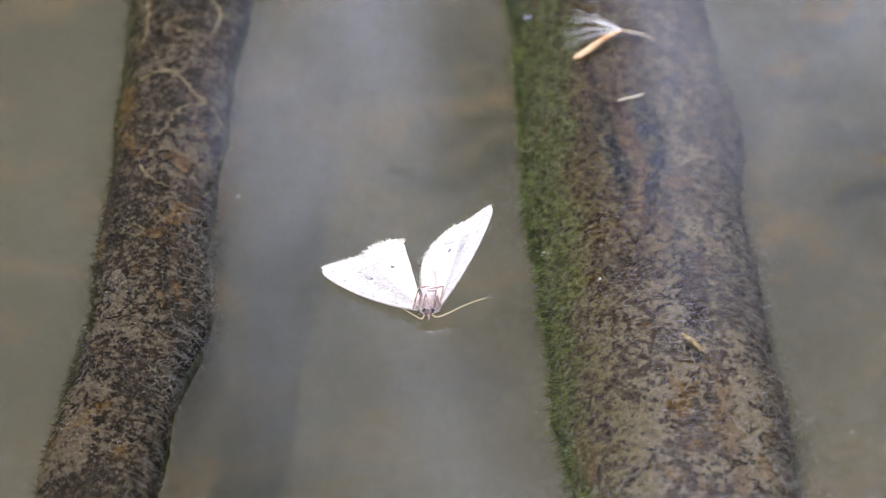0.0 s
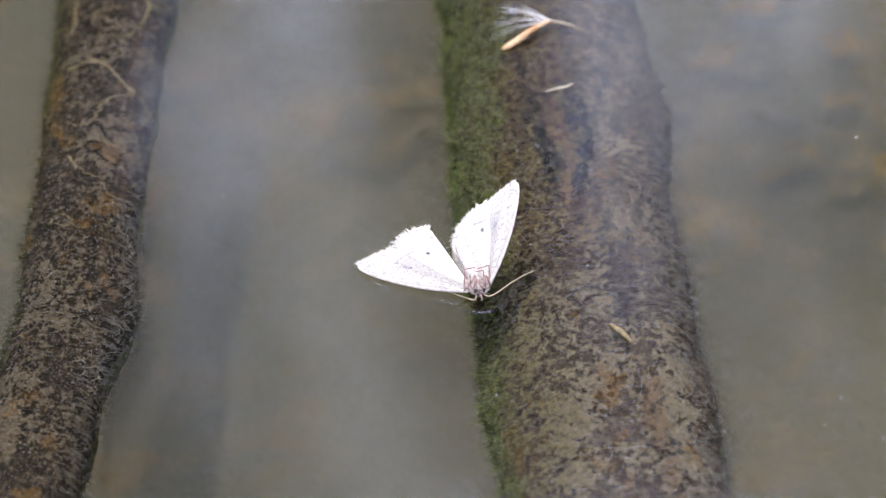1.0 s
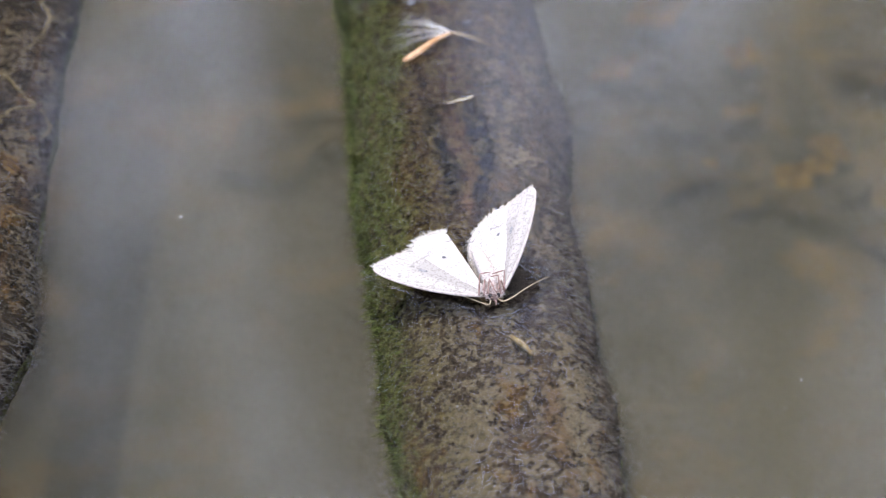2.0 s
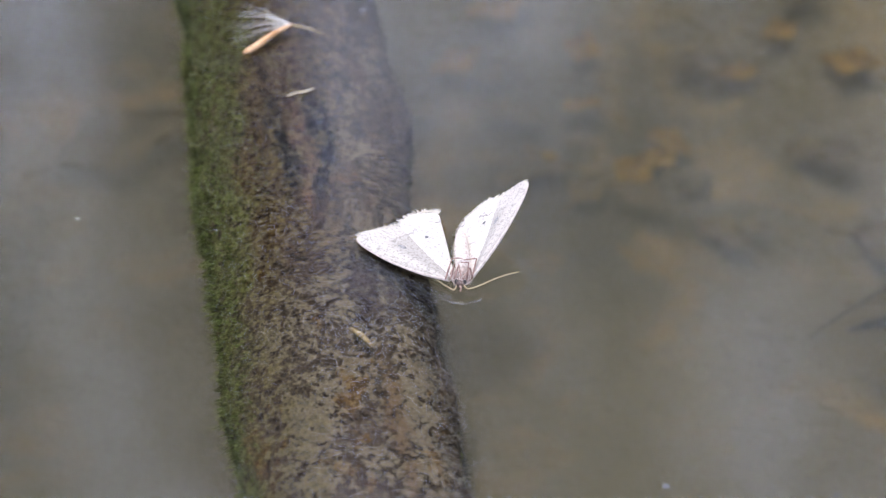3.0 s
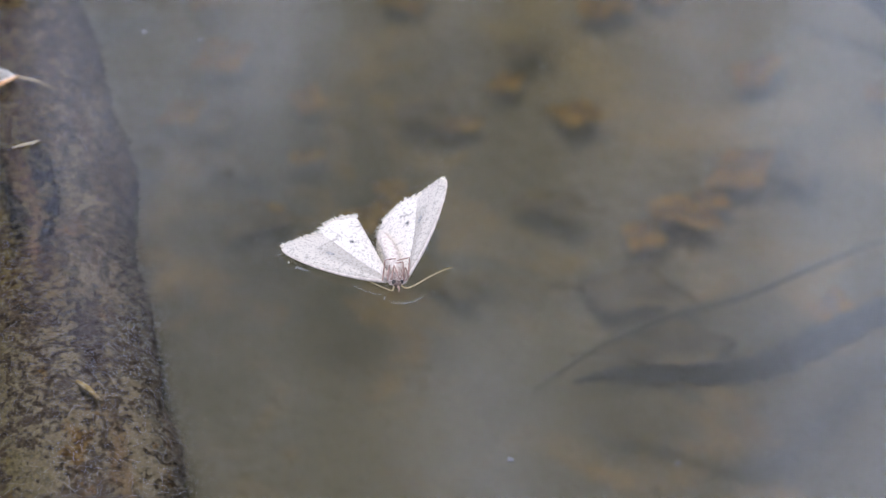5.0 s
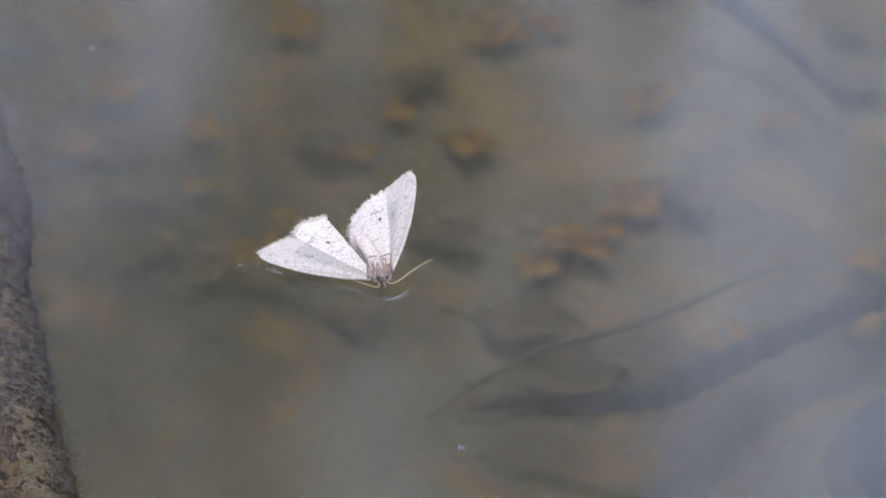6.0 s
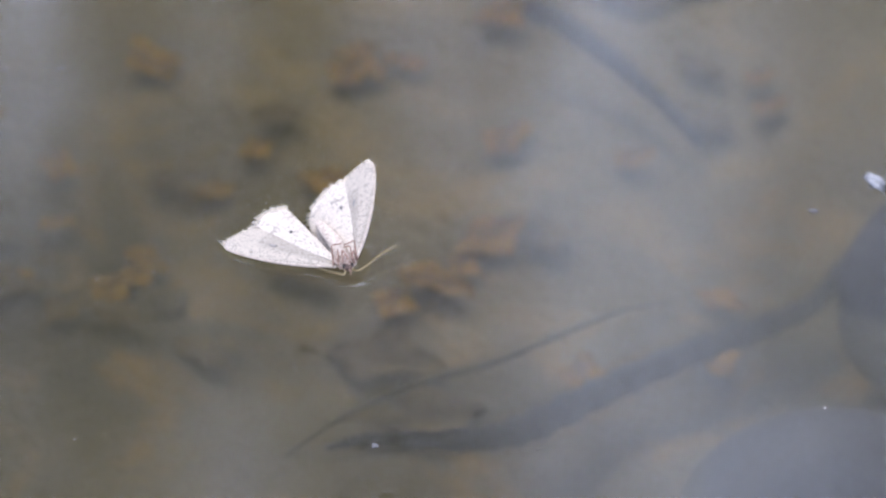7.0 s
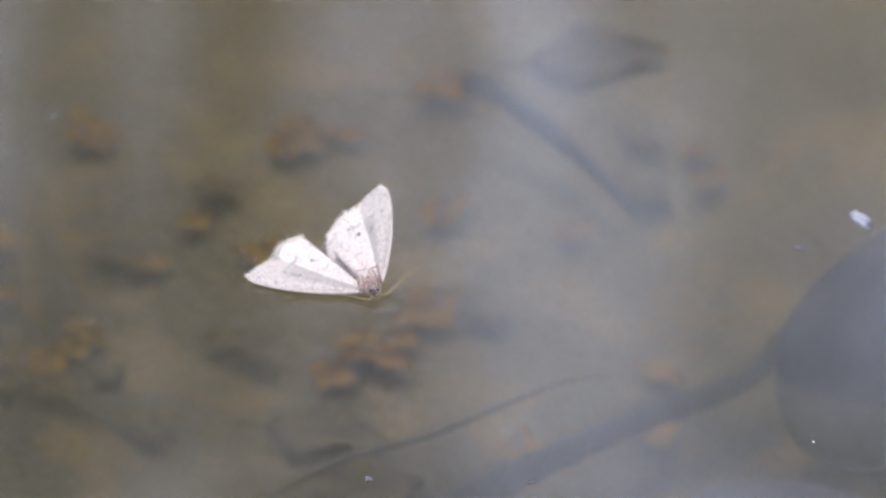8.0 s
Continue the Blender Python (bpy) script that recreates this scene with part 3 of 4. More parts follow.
def sunken_leaf(x, y, size, turn, material, label, rng):
    """A curled leaf lying on the bed, with a midrib."""
    bm = bmesh.new()
    nu, nv = 14, 6
    rows = []
    for i in range(nu):
        u = i / (nu - 1)
        w = 0.34 * math.sin(math.pi * min(1, u * 0.97 + 0.02)) ** 0.8 * (1 - 0.25 * u)
        rows.append([bm.verts.new(((u - 0.5) * size, (j / (nv - 1) * 2 - 1) * w * size * (1 + 0.35 * math.sin(9 * u + 2.3 * j + turn)),
                                   size * (0.05 * (j / (nv - 1) * 2 - 1) ** 2 + 0.04 * math.sin(3 * u + turn) + 0.02))) for j in range(nv)])
    for a, b in zip(rows, rows[1:]):
        for j in range(nv - 1):
            bm.faces.new((a[j], a[j + 1], b[j + 1], b[j]))
    bmesh.ops.solidify(bm, geom=bm.faces[:], thickness=0.25 * MM)
    thing = new("sunken_leaf")
    part("blade", bm, material, thing)
    bm = bmesh.new()
    add_tube(bm, [((u - 0.5) * size, 0, size * (0.05 * math.sin(3 * u + turn) + 0.020)) for u in (-0.25, 0, 0.25, 0.5, 0.75, 1.0)],
             [k * size for k in (0.016, 0.014, 0.012, 0.010, 0.007, 0.003)], 6)
    part("midrib", bm, LEAF_BROWN, thing)
    thing.matrix_basis = pose(x, y, ground_height(x, y) + 0.002, rng.uniform(-5, 5), rng.uniform(-5, 5), turn)
    return tagged(thing, label, "leaf", "leaves on the pond bed")


def sunken_twig(points, r, start, material, label):
    bm = bmesh.new()
    pts = spline(points, 8 * len(points))
    add_tube(bm, pts, [r * min(start + 3.0 * i / len(pts), 1.15 - 0.75 * (i / len(pts)) ** 2) * (1 + 0.12 * math.sin(i * 1.7)) for i in range(len(pts))], 9)
    thing = new("sunken_twig")
    part("stem", bm, material, thing)
    k = len(pts) // 2
    bm = bmesh.new()
    side = Vector((0.002, 0.003, -0.001))
    add_tube(bm, [pts[k], pts[k] + side * 0.5, pts[k] + side], [r * 0.6, r * 0.5, r * 0.3], 8)
    part("side_shoot", bm, material, thing)
    return tagged(thing, label, "twig")


def sunken_stone(x, y, z, size, turn, label, rough=0.22, freq=1.1, material=STONE):
    """A smooth boulder bedded in the silt."""
    bm = bmesh.new()
    add_ball(bm, (0, 0, 0), size, 4, rough, freq)
    ob = part("sunken_stone", bm, material)
    ob.matrix_basis = pose(x, y, z, 0, 0, turn)
    return tagged(ob, label, "stone")


def build_bed_things():
    rng = random.Random(11)
    for x, y, s, a, amber in ((34.2, 125.7, 8, 20, 1), (51.8, 125.7, 9, -15, 1), (19.5, 99.5, 9, 55, 1), (22.5, 104.5, 8, 40, 1), (41.6, 133.9, 7, 35, 1), (57.6, 158.6, 7, 10, 1),
                              (66.2, 99.9, 12, -25, 1), (75.1, 111.1, 13, 35, 1), (70.5, 105.0, 8, 60, 1), (12.2, 130.0, 8, 80, 1), (-6.6, 127.7, 9, 35, 1), (79.3, 135.6, 10, 50, 1),
                              (24.7, 109.5, 8, -50, 1), (6.6, 98.1, 7, 0, 0), (62.0, 67.0, 20, 15, 0), (58.7, 82.8, 18, -20, 0),
                              (-54.9, 107.3, 22, 30, 0), (-18.9, 154.6, 20, -20, 0), (81.4, 171.7, 12, 35, 1), (106, 178.3, 22, 5, 0)):
        sunken_leaf(x * MM, y * MM, s * MM, a, LEAF_AMBER if amber else LEAF_BROWN,
                    "blurred amber leaf sunk on the pond bed" if amber else "brown leaf sunk on the silty pond bed", rng)
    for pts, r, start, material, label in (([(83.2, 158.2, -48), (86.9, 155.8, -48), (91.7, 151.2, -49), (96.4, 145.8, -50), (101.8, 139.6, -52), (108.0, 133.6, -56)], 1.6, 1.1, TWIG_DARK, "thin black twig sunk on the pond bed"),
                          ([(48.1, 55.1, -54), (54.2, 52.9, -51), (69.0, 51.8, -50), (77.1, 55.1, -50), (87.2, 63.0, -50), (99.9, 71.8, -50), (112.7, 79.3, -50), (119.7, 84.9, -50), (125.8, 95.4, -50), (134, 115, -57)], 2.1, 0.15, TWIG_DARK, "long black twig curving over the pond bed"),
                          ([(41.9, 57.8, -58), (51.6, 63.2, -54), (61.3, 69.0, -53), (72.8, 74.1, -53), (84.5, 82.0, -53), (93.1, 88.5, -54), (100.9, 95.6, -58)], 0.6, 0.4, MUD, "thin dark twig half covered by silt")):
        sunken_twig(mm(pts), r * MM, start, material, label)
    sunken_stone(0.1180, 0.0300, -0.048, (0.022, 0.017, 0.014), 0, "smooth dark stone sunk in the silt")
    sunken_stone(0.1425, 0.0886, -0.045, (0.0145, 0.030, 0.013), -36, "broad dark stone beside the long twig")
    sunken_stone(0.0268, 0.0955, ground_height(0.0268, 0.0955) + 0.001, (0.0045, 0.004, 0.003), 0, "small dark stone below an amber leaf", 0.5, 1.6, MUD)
    for _ in range(30):
        amber = rng.random() < 0.5
        sunken_leaf(rng.uniform(-30, 125) * MM, rng.uniform(75, 165) * MM, rng.uniform(6, 12) * MM, rng.uniform(0, 180), LEAF_AMBER if amber else LEAF_BROWN,
                    "small amber leaf scrap sunk on the pond bed" if amber else "small brown leaf scrap sunk on the pond bed", rng)


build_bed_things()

# ---- bits on the water over the branch ----


def winged_seed():
    """A brown husk with a spread tuft of silky hairs."""
    thing = new("winged_seed")
    root, tip = Vector((-27.7, 49.2, 0.9)) * MM, Vector((-33.9, 43.1, 0.5)) * MM
    bm = bmesh.new()
    pts = spline([root, root.lerp(tip, 0.35) + Vector((0, 0, 0.35 * MM)), root.lerp(tip, 0.7), tip], 14)
    add_tube(bm, pts, [MM * 0.66 * r for r in (0.18, 0.28, 0.36, 0.42, 0.46, 0.50, 0.55, 0.60, 0.62, 0.64, 0.62, 0.58, 0.5, 0.3)], 9)
    part("husk", bm, DRY, thing, "peach-brown seed husk")
    rng = random.Random(2)
    bm = bmesh.new()
    for i in range(17):
        f = (i / 16) ** 1.8
        end = Vector((-34.6 - 1.2 * f, 52.6 - 8.5 * f + rng.uniform(-0.4, 0.4), 0.5 + rng.uniform(0, 1.4))) * MM
        mid = root.lerp(end, 0.5) + Vector((0, 0.3 * MM, 0.3 * MM))
        add_tube(bm, [root, mid, end], [0.045 * MM, 0.022 * MM, 0.008 * MM], 4)
    part("hair_tuft", bm, PAPPUS, thing, "fan of silky pale hairs")
    bm = bmesh.new()
    add_tube(bm, [root, root + Vector((2.6, -0.9, -0.1)) * MM, root + Vector((5.2, -2.6, -0.3)) * MM], [0.12 * MM, 0.09 * MM, 0.04 * MM], 6)
    part("stalk", bm, STRAW, thing, "thin green-brown stalk")
    tagged(thing, "dry winged seed with a silky tuft stuck on the branch", "seed")


def fibre(points, r, label, material):
    bm = bmesh.new()
    pts = spline(mm(points), 16)
    add_tube(bm, pts, [r * MM * (0.5 + math.sin(0.3 + 2.4 * i / 15)) * (0.7 + 0.5 * abs(math.sin(i * 1.9))) for i in range(16)], 7)
    tagged(part("plant_fibre", bm, material), label, "fibre")


def build_bits():
    winged_seed()
    fibre([(-28.0, 33.6, 0.2), (-26.6, 34.1, 0.35), (-25.4, 34.5, 0.35), (-24.5, 35.4, 0.2)], 0.10, "short pale fibre floating over the thick branch", STRAW)
    z = BIG(0.565, radians(80)).z / MM
    fibre([(-18.7, -15.8, z + 0.3), (-17.9, -17.0, z + 0.5), (-17.0, -18.1, z + 0.5), (-15.9, -19.6, z + 0.3)], 0.27, "yellow-brown bark chip on the thick branch", CHIP)


build_bits()

# ---- floating flecks ----
# seconds at which the fleck is at x, y (mm); its size (mm)
FLECKS = [
    (0, -71.6, 32.4, 0.34), (0, -69.1, 29.6, 0.22), (0, -70.2, 37.5, 0.22), (0, -58.3, 9.1, 0.24), (0, -43.6, 22.5, 0.2), (0, 5.0, 18.1, 0.4),
    (0, 4.7, -33.5, 0.26), (0, -39.7, -30.8, 0.34), (0, -36.0, -33.1, 0.28), (0, -83.7, -4.7, 0.2), (1.5, -65, 9.5, 0.5), (1.5, 13.6, -29.1, 0.4), (1.5, 6.7, 5.0, 0.25),
    (3.5, 38.1, 47.8, 0.42), (3.5, 26.3, 18.3, 0.28), (3.5, 33.8, 1.6, 0.22), (3.5, 26.3, -21.3, 0.32), (3.5, 33.4, -21.5, 0.28),
    (3.5, 14.2, -26.7, 0.3), (5, 57.9, 10.4, 0.24), (5, 0.6, 8.8, 0.34), (7, 107.9, 54.1, 0.34), (7, 106.7, -8.9, 0.4), (7, 100.8, 30.2, 0.2),
    (7, 108.9, 27.3, 0.3), (7, 54.0, -3.5, 0.24), (7, 13.1, 19.3, 0.26), (7, 22.7, 20.7, 0.45), (7, 54.6, 48.8, 0.24), (8, 59.1, 102.1, 0.3),
]
FLAKES = [
    (3.5, -14.6, 55.0, 1.1, 0.7, "thin grey film flake floating on the water"), (5, -11.1, 61.2, 1.2, 0.7, "translucent grey flake floating on the water"),
    (8, 126.5, 49.9, 3.9, 2.0, "whitish ragged flake floating on the water"), (8, 117.3, 43.1, 1.3, 0.9, "small grey tuft floating on the water"),
    (5, 55.1, -33.9, 0.9, 0.4, "pale pinkish chip floating on the water"), (7, 49.4, -16.9, 1.0, 0.7, "small grey tuft drifting on the water"),
]


def drift(t0, x, y, t):
    """Where a fleck seen at x, y at t0 is at t: the water slides to +x, and beyond the branch to +y as well."""
    n = max(2, int(abs(t - t0) * 10))
    dt = (t - t0) / n
    for _ in range(n):
        k = min(max((x + 45) / 75.0, 0.0), 1.0)
        x, y = x + 7.4 * dt, y + (-2.0 + 10.2 * k) * dt
    return x, y


def make_flake(name, w, h, material, seed):
    bm = bmesh.new()
    rng = random.Random(seed)
    add_ball(bm, (0, 0, 0), (w * MM * 0.5, h * MM * 0.5, min(w, h) * MM * 0.16), 3 if w > 0.8 else 2, 0.9, rng.uniform(1.4, 2.6))
    ob = part(name, bm, material)
    return ob


DRIFTING = []
_dust = random.Random(21)
FLECKS += [(4, _dust.uniform(-110, 150), _dust.uniform(-50, 95), _dust.uniform(0.08, 0.15)) for _ in range(36)]
for i, (t, x, y, size) in enumerate(FLECKS):
    ob = make_flake("floating_fleck", size, size * 0.62, SPECK, i)
    tagged(ob, "tiny white fleck floating on the pond water", "fleck", "flecks on the water")
    DRIFTING.append((ob, t, x, y, 37.0 * i))
for i, (t, x, y, w, h, label) in enumerate(FLAKES):
    ob = make_flake("floating_flake", w, h, SCUM if w < 2 else FILM, 50 + i)
    tagged(ob, label, "flake")
    DRIFTING.append((ob, t, x, y, 51.0 * i))

# ---- the moth ----


def wing_mesh(lead, trail, camber, side, lift=0.0):
    """A thin cambered sheet between a leading and a trailing edge, both from base to tip, in mm."""
    nu, nv = 44, 16
    a, b = spline([(*p, 0) for p in lead], nu), spline([(*p, 0) for p in trail], nu)
    bm = bmesh.new()
    top, low = [], []
    for i in range(nu):
        u = i / (nu - 1)
        rt, rl = [], []
        for j in range(nv):
            v = j / (nv - 1)
            p = a[i].lerp(b[i], v)
            z = camber * math.sin(math.pi * v) * (0.3 + u) + 0.05 * math.sin(v * 19 + 1) * u + lift
            rt.append(bm.verts.new((p.x * MM, p.y * side * MM, (z + 0.02) * MM)))
            rl.append(bm.verts.new((p.x * MM, p.y * side * MM, (z - 0.02) * MM)))
        top.append(rt), low.append(rl)
    for i in range(nu - 1):
        for j in range(nv - 1):
            bm.faces.new((top[i][j], top[i + 1][j], top[i + 1][j + 1], top[i][j + 1]))
            bm.faces.new((low[i][j], low[i][j + 1], low[i + 1][j + 1], low[i + 1][j]))
        for j in (0, nv - 1):
            bm.faces.new((top[i][j], low[i][j], low[i + 1][j], top[i + 1][j]))
    for i in (0, nu - 1):
        for j in range(nv - 1):
            bm.faces.new((top[i][j], top[i][j + 1], low[i][j + 1], low[i][j]))
    bmesh.ops.recalc_face_normals(bm, faces=bm.faces)
    return bm


def fringe_mesh(points, side, length, rng, lift=0.0, count=150):
    """Fine scales along a wing's outer margin, ragged in tufts."""
    bm = bmesh.new()
    edge = spline([(*p, 0) for p in points], count)
    for i, p in enumerate(edge):
        d = edge[min(i + 1, count - 1)] - edge[max(i - 1, 0)]
        out = Vector((d.y, -d.x, 0)).normalized()
        tuft = 0.08 + 1.1 * abs(math.sin(i * 0.26 + 1.6 * math.sin(i * 0.09))) * rng.uniform(0.55, 1.2) + rng.uniform(-0.1, 0.25)
        e = p + out * length * tuft + d.normalized() * rng.gauss(0, 0.12)
        w = d.normalized() * 0.13
        c = [Vector((q.x * MM, q.y * side * MM, (lift + k) * MM)) for q, k in ((p - w, 0.03), (p + w, 0.03), (e, rng.uniform(-0.05, 0.1)), (p, -0.05))]
        v = [bm.verts.new(q) for q in c]
        bm.faces.new((v[0], v[1], v[2])), bm.faces.new((v[1], v[3], v[2])), bm.faces.new((v[3], v[0], v[2]))
    return bm


def build_moth():
    """A moth on its back: wings spread, legs folded. Its space: z up, head towards -y, in metres."""
    rng = random.Random(7)
    moth = new("moth")
    tagged(moth, "white moth on its back, wings spread, floating on the water", "moth")
    fore_lead = [(0, -0.1), (3.5, -0.95), (7.5, -1.35), (11.5, -1.15), (14.2, -0.62), (15.15, -0.05)]
    fore_trail = [(0, 0.7), (3.5, 2.7), (7.5, 4.9), (10.6, 6.2), (12.9, 4.3), (15.05, 1.6)]
    fore_margin = [(15.25, 0.25), (15.0, 1.1), (14.05, 2.5), (13.1, 3.9), (12.1, 5.1)]
    hind_lead = [(0.2, 0.5), (3.5, 1.5), (7, 2.7), (10, 3.8), (11.6, 4.45), (12.2, 5.0)]
    hind_trail = [(0.3, 1.2), (2.2, 2.9), (5, 5.5), (7.6, 7.8), (9.6, 9.3), (11.6, 7.9)]
    hind_margin = [(12.1, 4.7), (12.3, 5.8), (12.05, 7.0), (11.4, 8.2), (10.5, 9.1), (9.5, 9.4)]
    sides = (
        # base, tip, a point on the wing (mm)
        (1, (-1.3, -0.2, 0.9), (-13.4, 8.95, 0.5), (-4.5, 8.0, 1.1)),
        (-1, (1.5, 0.0, 1.3), (8.0, 12.1, 7.0), (3.05, 8.9, 2.9)),
    )
    for side, base, tip, inner in sides:
        if side < 0:       # this hindwing is pulled further forward
            hind_lead = [(0.2, 0.2), (3.5, 0.9), (7, 1.7), (10, 2.5), (12.0, 3.0), (12.8, 3.6)]
            hind_trail = [(0.3, 1.9), (2.0, 4.7), (4.6, 7.3), (7.6, 8.5), (9.8, 8.3), (12.0, 6.4)]
            hind_margin = [(12.7, 3.2), (12.8, 4.2), (12.5, 5.4), (11.9, 6.4), (10.9, 7.4), (9.7, 8.2), (8.4, 8.5), (7.2, 8.3)]
        base, tip, inner = Vector(base), Vector(tip), Vector(inner)
        e1 = (tip - base).normalized()
        n = e1.cross(inner - base).normalized()
        n = n if n.z > 0 else -n
        e2 = n.cross(e1)
        m = Matrix((e1, e2, n)).transposed().to_4x4()
        m.translation = base * MM
        s = -side          # the trailing edge lies on +e2 or -e2
        fore = part("forewing", wing_mesh(fore_lead, fore_trail, 0.30, s), FOREWING, moth, "grey-white speckled forewing")
        fore.matrix_basis = m
        part("fringe", fringe_mesh(fore_margin, s, 0.60, rng), FRINGE, fore)
        bm = bmesh.new()
        vein = spline([(x * MM, y * s * MM, 0.04 * MM) for x, y in fore_lead], 30)
        add_tube(bm, vein, [(0.22 - 0.12 * i / 29) * MM for i in range(30)], 8)
        part("front_vein", bm, COSTA, fore, "creamy pink thickened front edge")
        bm = bmesh.new()
        add_ball(bm, (9.0 * MM, 1.6 * s * MM, 0.27 * MM), (0.62 * MM, 0.24 * MM, 0.05 * MM), 2, 0.5, 2.0)
        part("wing_spot", bm, SMUDGE, fore, "blurred grey dash")
        hind = part("hindwing", wing_mesh(hind_lead, hind_trail, 0.35, s, 0.16), HINDWING, moth, "white hindwing with one dark dot")
        hind.matrix_basis = m
        part("fringe", fringe_mesh(hind_margin, s, 0.78, rng, 0.16), FRINGE, hind)
        bm = bmesh.new()
        add_ball(bm, ((inner - base).dot(e1) * MM, (inner - base).dot(e2) * MM, 0.54 * MM), (0.30 * MM, 0.22 * MM, 0.05 * MM), 2, 0.2, 2.0)
        part("wing_spot", bm, SPOT, hind, "dark grey dot")
    # body
    bm = bmesh.new()
    pts = spline(mm([(0.1, 0.6, 1.2), (0.15, 2.4, 1.5), (0.05, 4.6, 1.6), (-0.1, 6.8, 1.5), (-0.3, 8.6, 1.3), (-0.4, 9.4, 1.2)]), 30)
    add_tube(bm, pts, [MM * (1.15 * math.sin(min(1.0, 0.25 + i / 30 * 0.9) * 1.571) ** 0.5 * (1 - (i / 29) ** 2.2 * 0.8)) * (1 + 0.05 * math.cos(i * 2.4)) for i in range(30)], 18)
    part("abdomen", bm, BODY, moth, "pale furry abdomen")
    bm = bmesh.new()
    add_ball(bm, (0.1 * MM, 0.5 * MM, 1.0 * MM), (1.4 * MM, 1.6 * MM, 0.95 * MM), 3, 0.12, 3.0)
    part("thorax", bm, THORAX, moth, "pinkish-brown furry thorax")
    verts, faces = [], []
    for _ in range(900):
        a, b = rng.uniform(0, 6.2832), rng.uniform(-0.2, 1.3)
        o = Vector((math.cos(a) * math.cos(b), math.sin(a) * math.cos(b), math.sin(b)))
        c = Vector((0.1 + 1.4 * o.x, 0.5 + 1.6 * o.y, 1.0 + 0.95 * o.z)) * MM
        if rng.random() < 0.4:
            k = rng.uniform(0.1, 0.95)
            q = Vector((0.15 - 0.55 * k * k, 0.6 + 8.8 * k, 1.3 + 0.9 * k * (1 - k)))
            c = (q + o * 1.0 * (1 - 0.55 * k)) * MM
        d = (o + Vector((rng.gauss(0, 0.4), rng.gauss(0.5, 0.4), rng.gauss(0, 0.3)))).normalized() * rng.uniform(0.25, 0.6) * MM
        w = d.cross(o + Vector((0.1, 0.2, 0.3))).normalized() * 0.04 * MM
        k = len(verts)
        verts += [c - w, c + w, c + o * 0.05 * MM, c + d]
        faces += [(k, k + 1, k + 3), (k + 1, k + 2, k + 3), (k + 2, k, k + 3)]
    me = bpy.data.meshes.new("fur")
    me.from_pydata([tuple(q) for q in verts], [], faces)
    me.materials.append(FUR)
    fur = new("fur", me)
    fur.parent = moth
    tagged(fur, "pinkish-white body hair", kind="stuff")
    bm = bmesh.new()
    add_ball(bm, (0.0, -0.95 * MM, 0.95 * MM), (0.60 * MM, 0.5 * MM, 0.5 * MM), 3, 0.1, 3.0)
    head = part("head", bm, HEAD, moth, "small dark brown head")
    for x in (-0.42, 0.50):
        bm = bmesh.new()
        add_ball(bm, (x * MM, -0.85 * MM, 1.15 * MM), (0.33 * MM, 0.32 * MM, 0.34 * MM), 3)
        part("eye", bm, EYE_MAT, head, "shiny black eye")
    bm = bmesh.new()
    add_tube(bm, mm([(0.0, -1.3, 0.9), (0.1, -1.75, 0.75), (0.0, -2.1, 0.5)]), [0.16 * MM, 0.13 * MM, 0.06 * MM], 8)
    part("palp", bm, LEG, head, "short pointed palp")
    for pts in ([(-0.45, -1.2, 0.8), (-0.8, -1.55, 0.4), (-1.6, -0.75, 0.25), (-3.0, 0.75, 0.2), (-4.8, 2.55, 0.2), (-6.4, 4.0, 0.2)],
                [(0.45, -1.2, 0.85), (1.0, -1.75, 0.75), (2.2, -1.55, 1.0), (4.2, -0.55, 1.4), (6.0, 0.15, 1.7), (7.3, 0.55, 1.8)]):
        bm = bmesh.new()
        p = spline(mm(pts), 36)
        add_tube(bm, p, [MM * (0.105 - 0.05 * i / 35) * (1 + 0.15 * (i % 2)) for i in range(36)], 7)
        part("antenna", bm, ANTENNA, head, "straw-brown thread antenna")
    # raised rims where the water climbs the wing's edge and the head
    for pts, r in (([(-14.4, 8.6, 0), (-12.6, 6.6, 0), (-10.5, 4.9, 0), (-8.2, 3.2, 0)], 0.85), ([(-7.2, 2.2, 0), (-5.4, 0.8, 0), (-3.4, -0.9, 0), (-2.2, -1.8, 0)], 0.5), ([(-2.2, -2.6, 0), (-0.6, -3.6, 0), (1.6, -3.4, 0), (3.4, -2.2, 0)], 0.6)):
        bm = bmesh.new()
        line = spline(mm(pts), 30)
        rows = []
        for i, q in enumerate(line):
            d = (line[min(i + 1, 29)] - line[max(i - 1, 0)]).normalized()
            o = Vector((d.y, -d.x, 0)) * r * MM * (1 + 0.2 * math.sin(i * 0.5))
            h = 0.11 * r * MM * math.sin(math.pi * i / 29) * (1 + 0.25 * math.sin(i * 0.6))
            rows.append([bm.verts.new(q + o * (k - 1.5) * 0.6 + Vector((0, 0, 0.006 * MM + h * (1 - abs(k - 1.5) / 1.5) ** 1.5))) for k in (0, 0.5, 1, 1.5, 2, 2.5, 3)])
        for a, b in zip(rows, rows[1:]):
            for k in range(6):
                bm.faces.new((a[k], a[k + 1], b[k + 1], b[k]))
        part("meniscus", bm, WATER, moth, "raised rim of clear water")
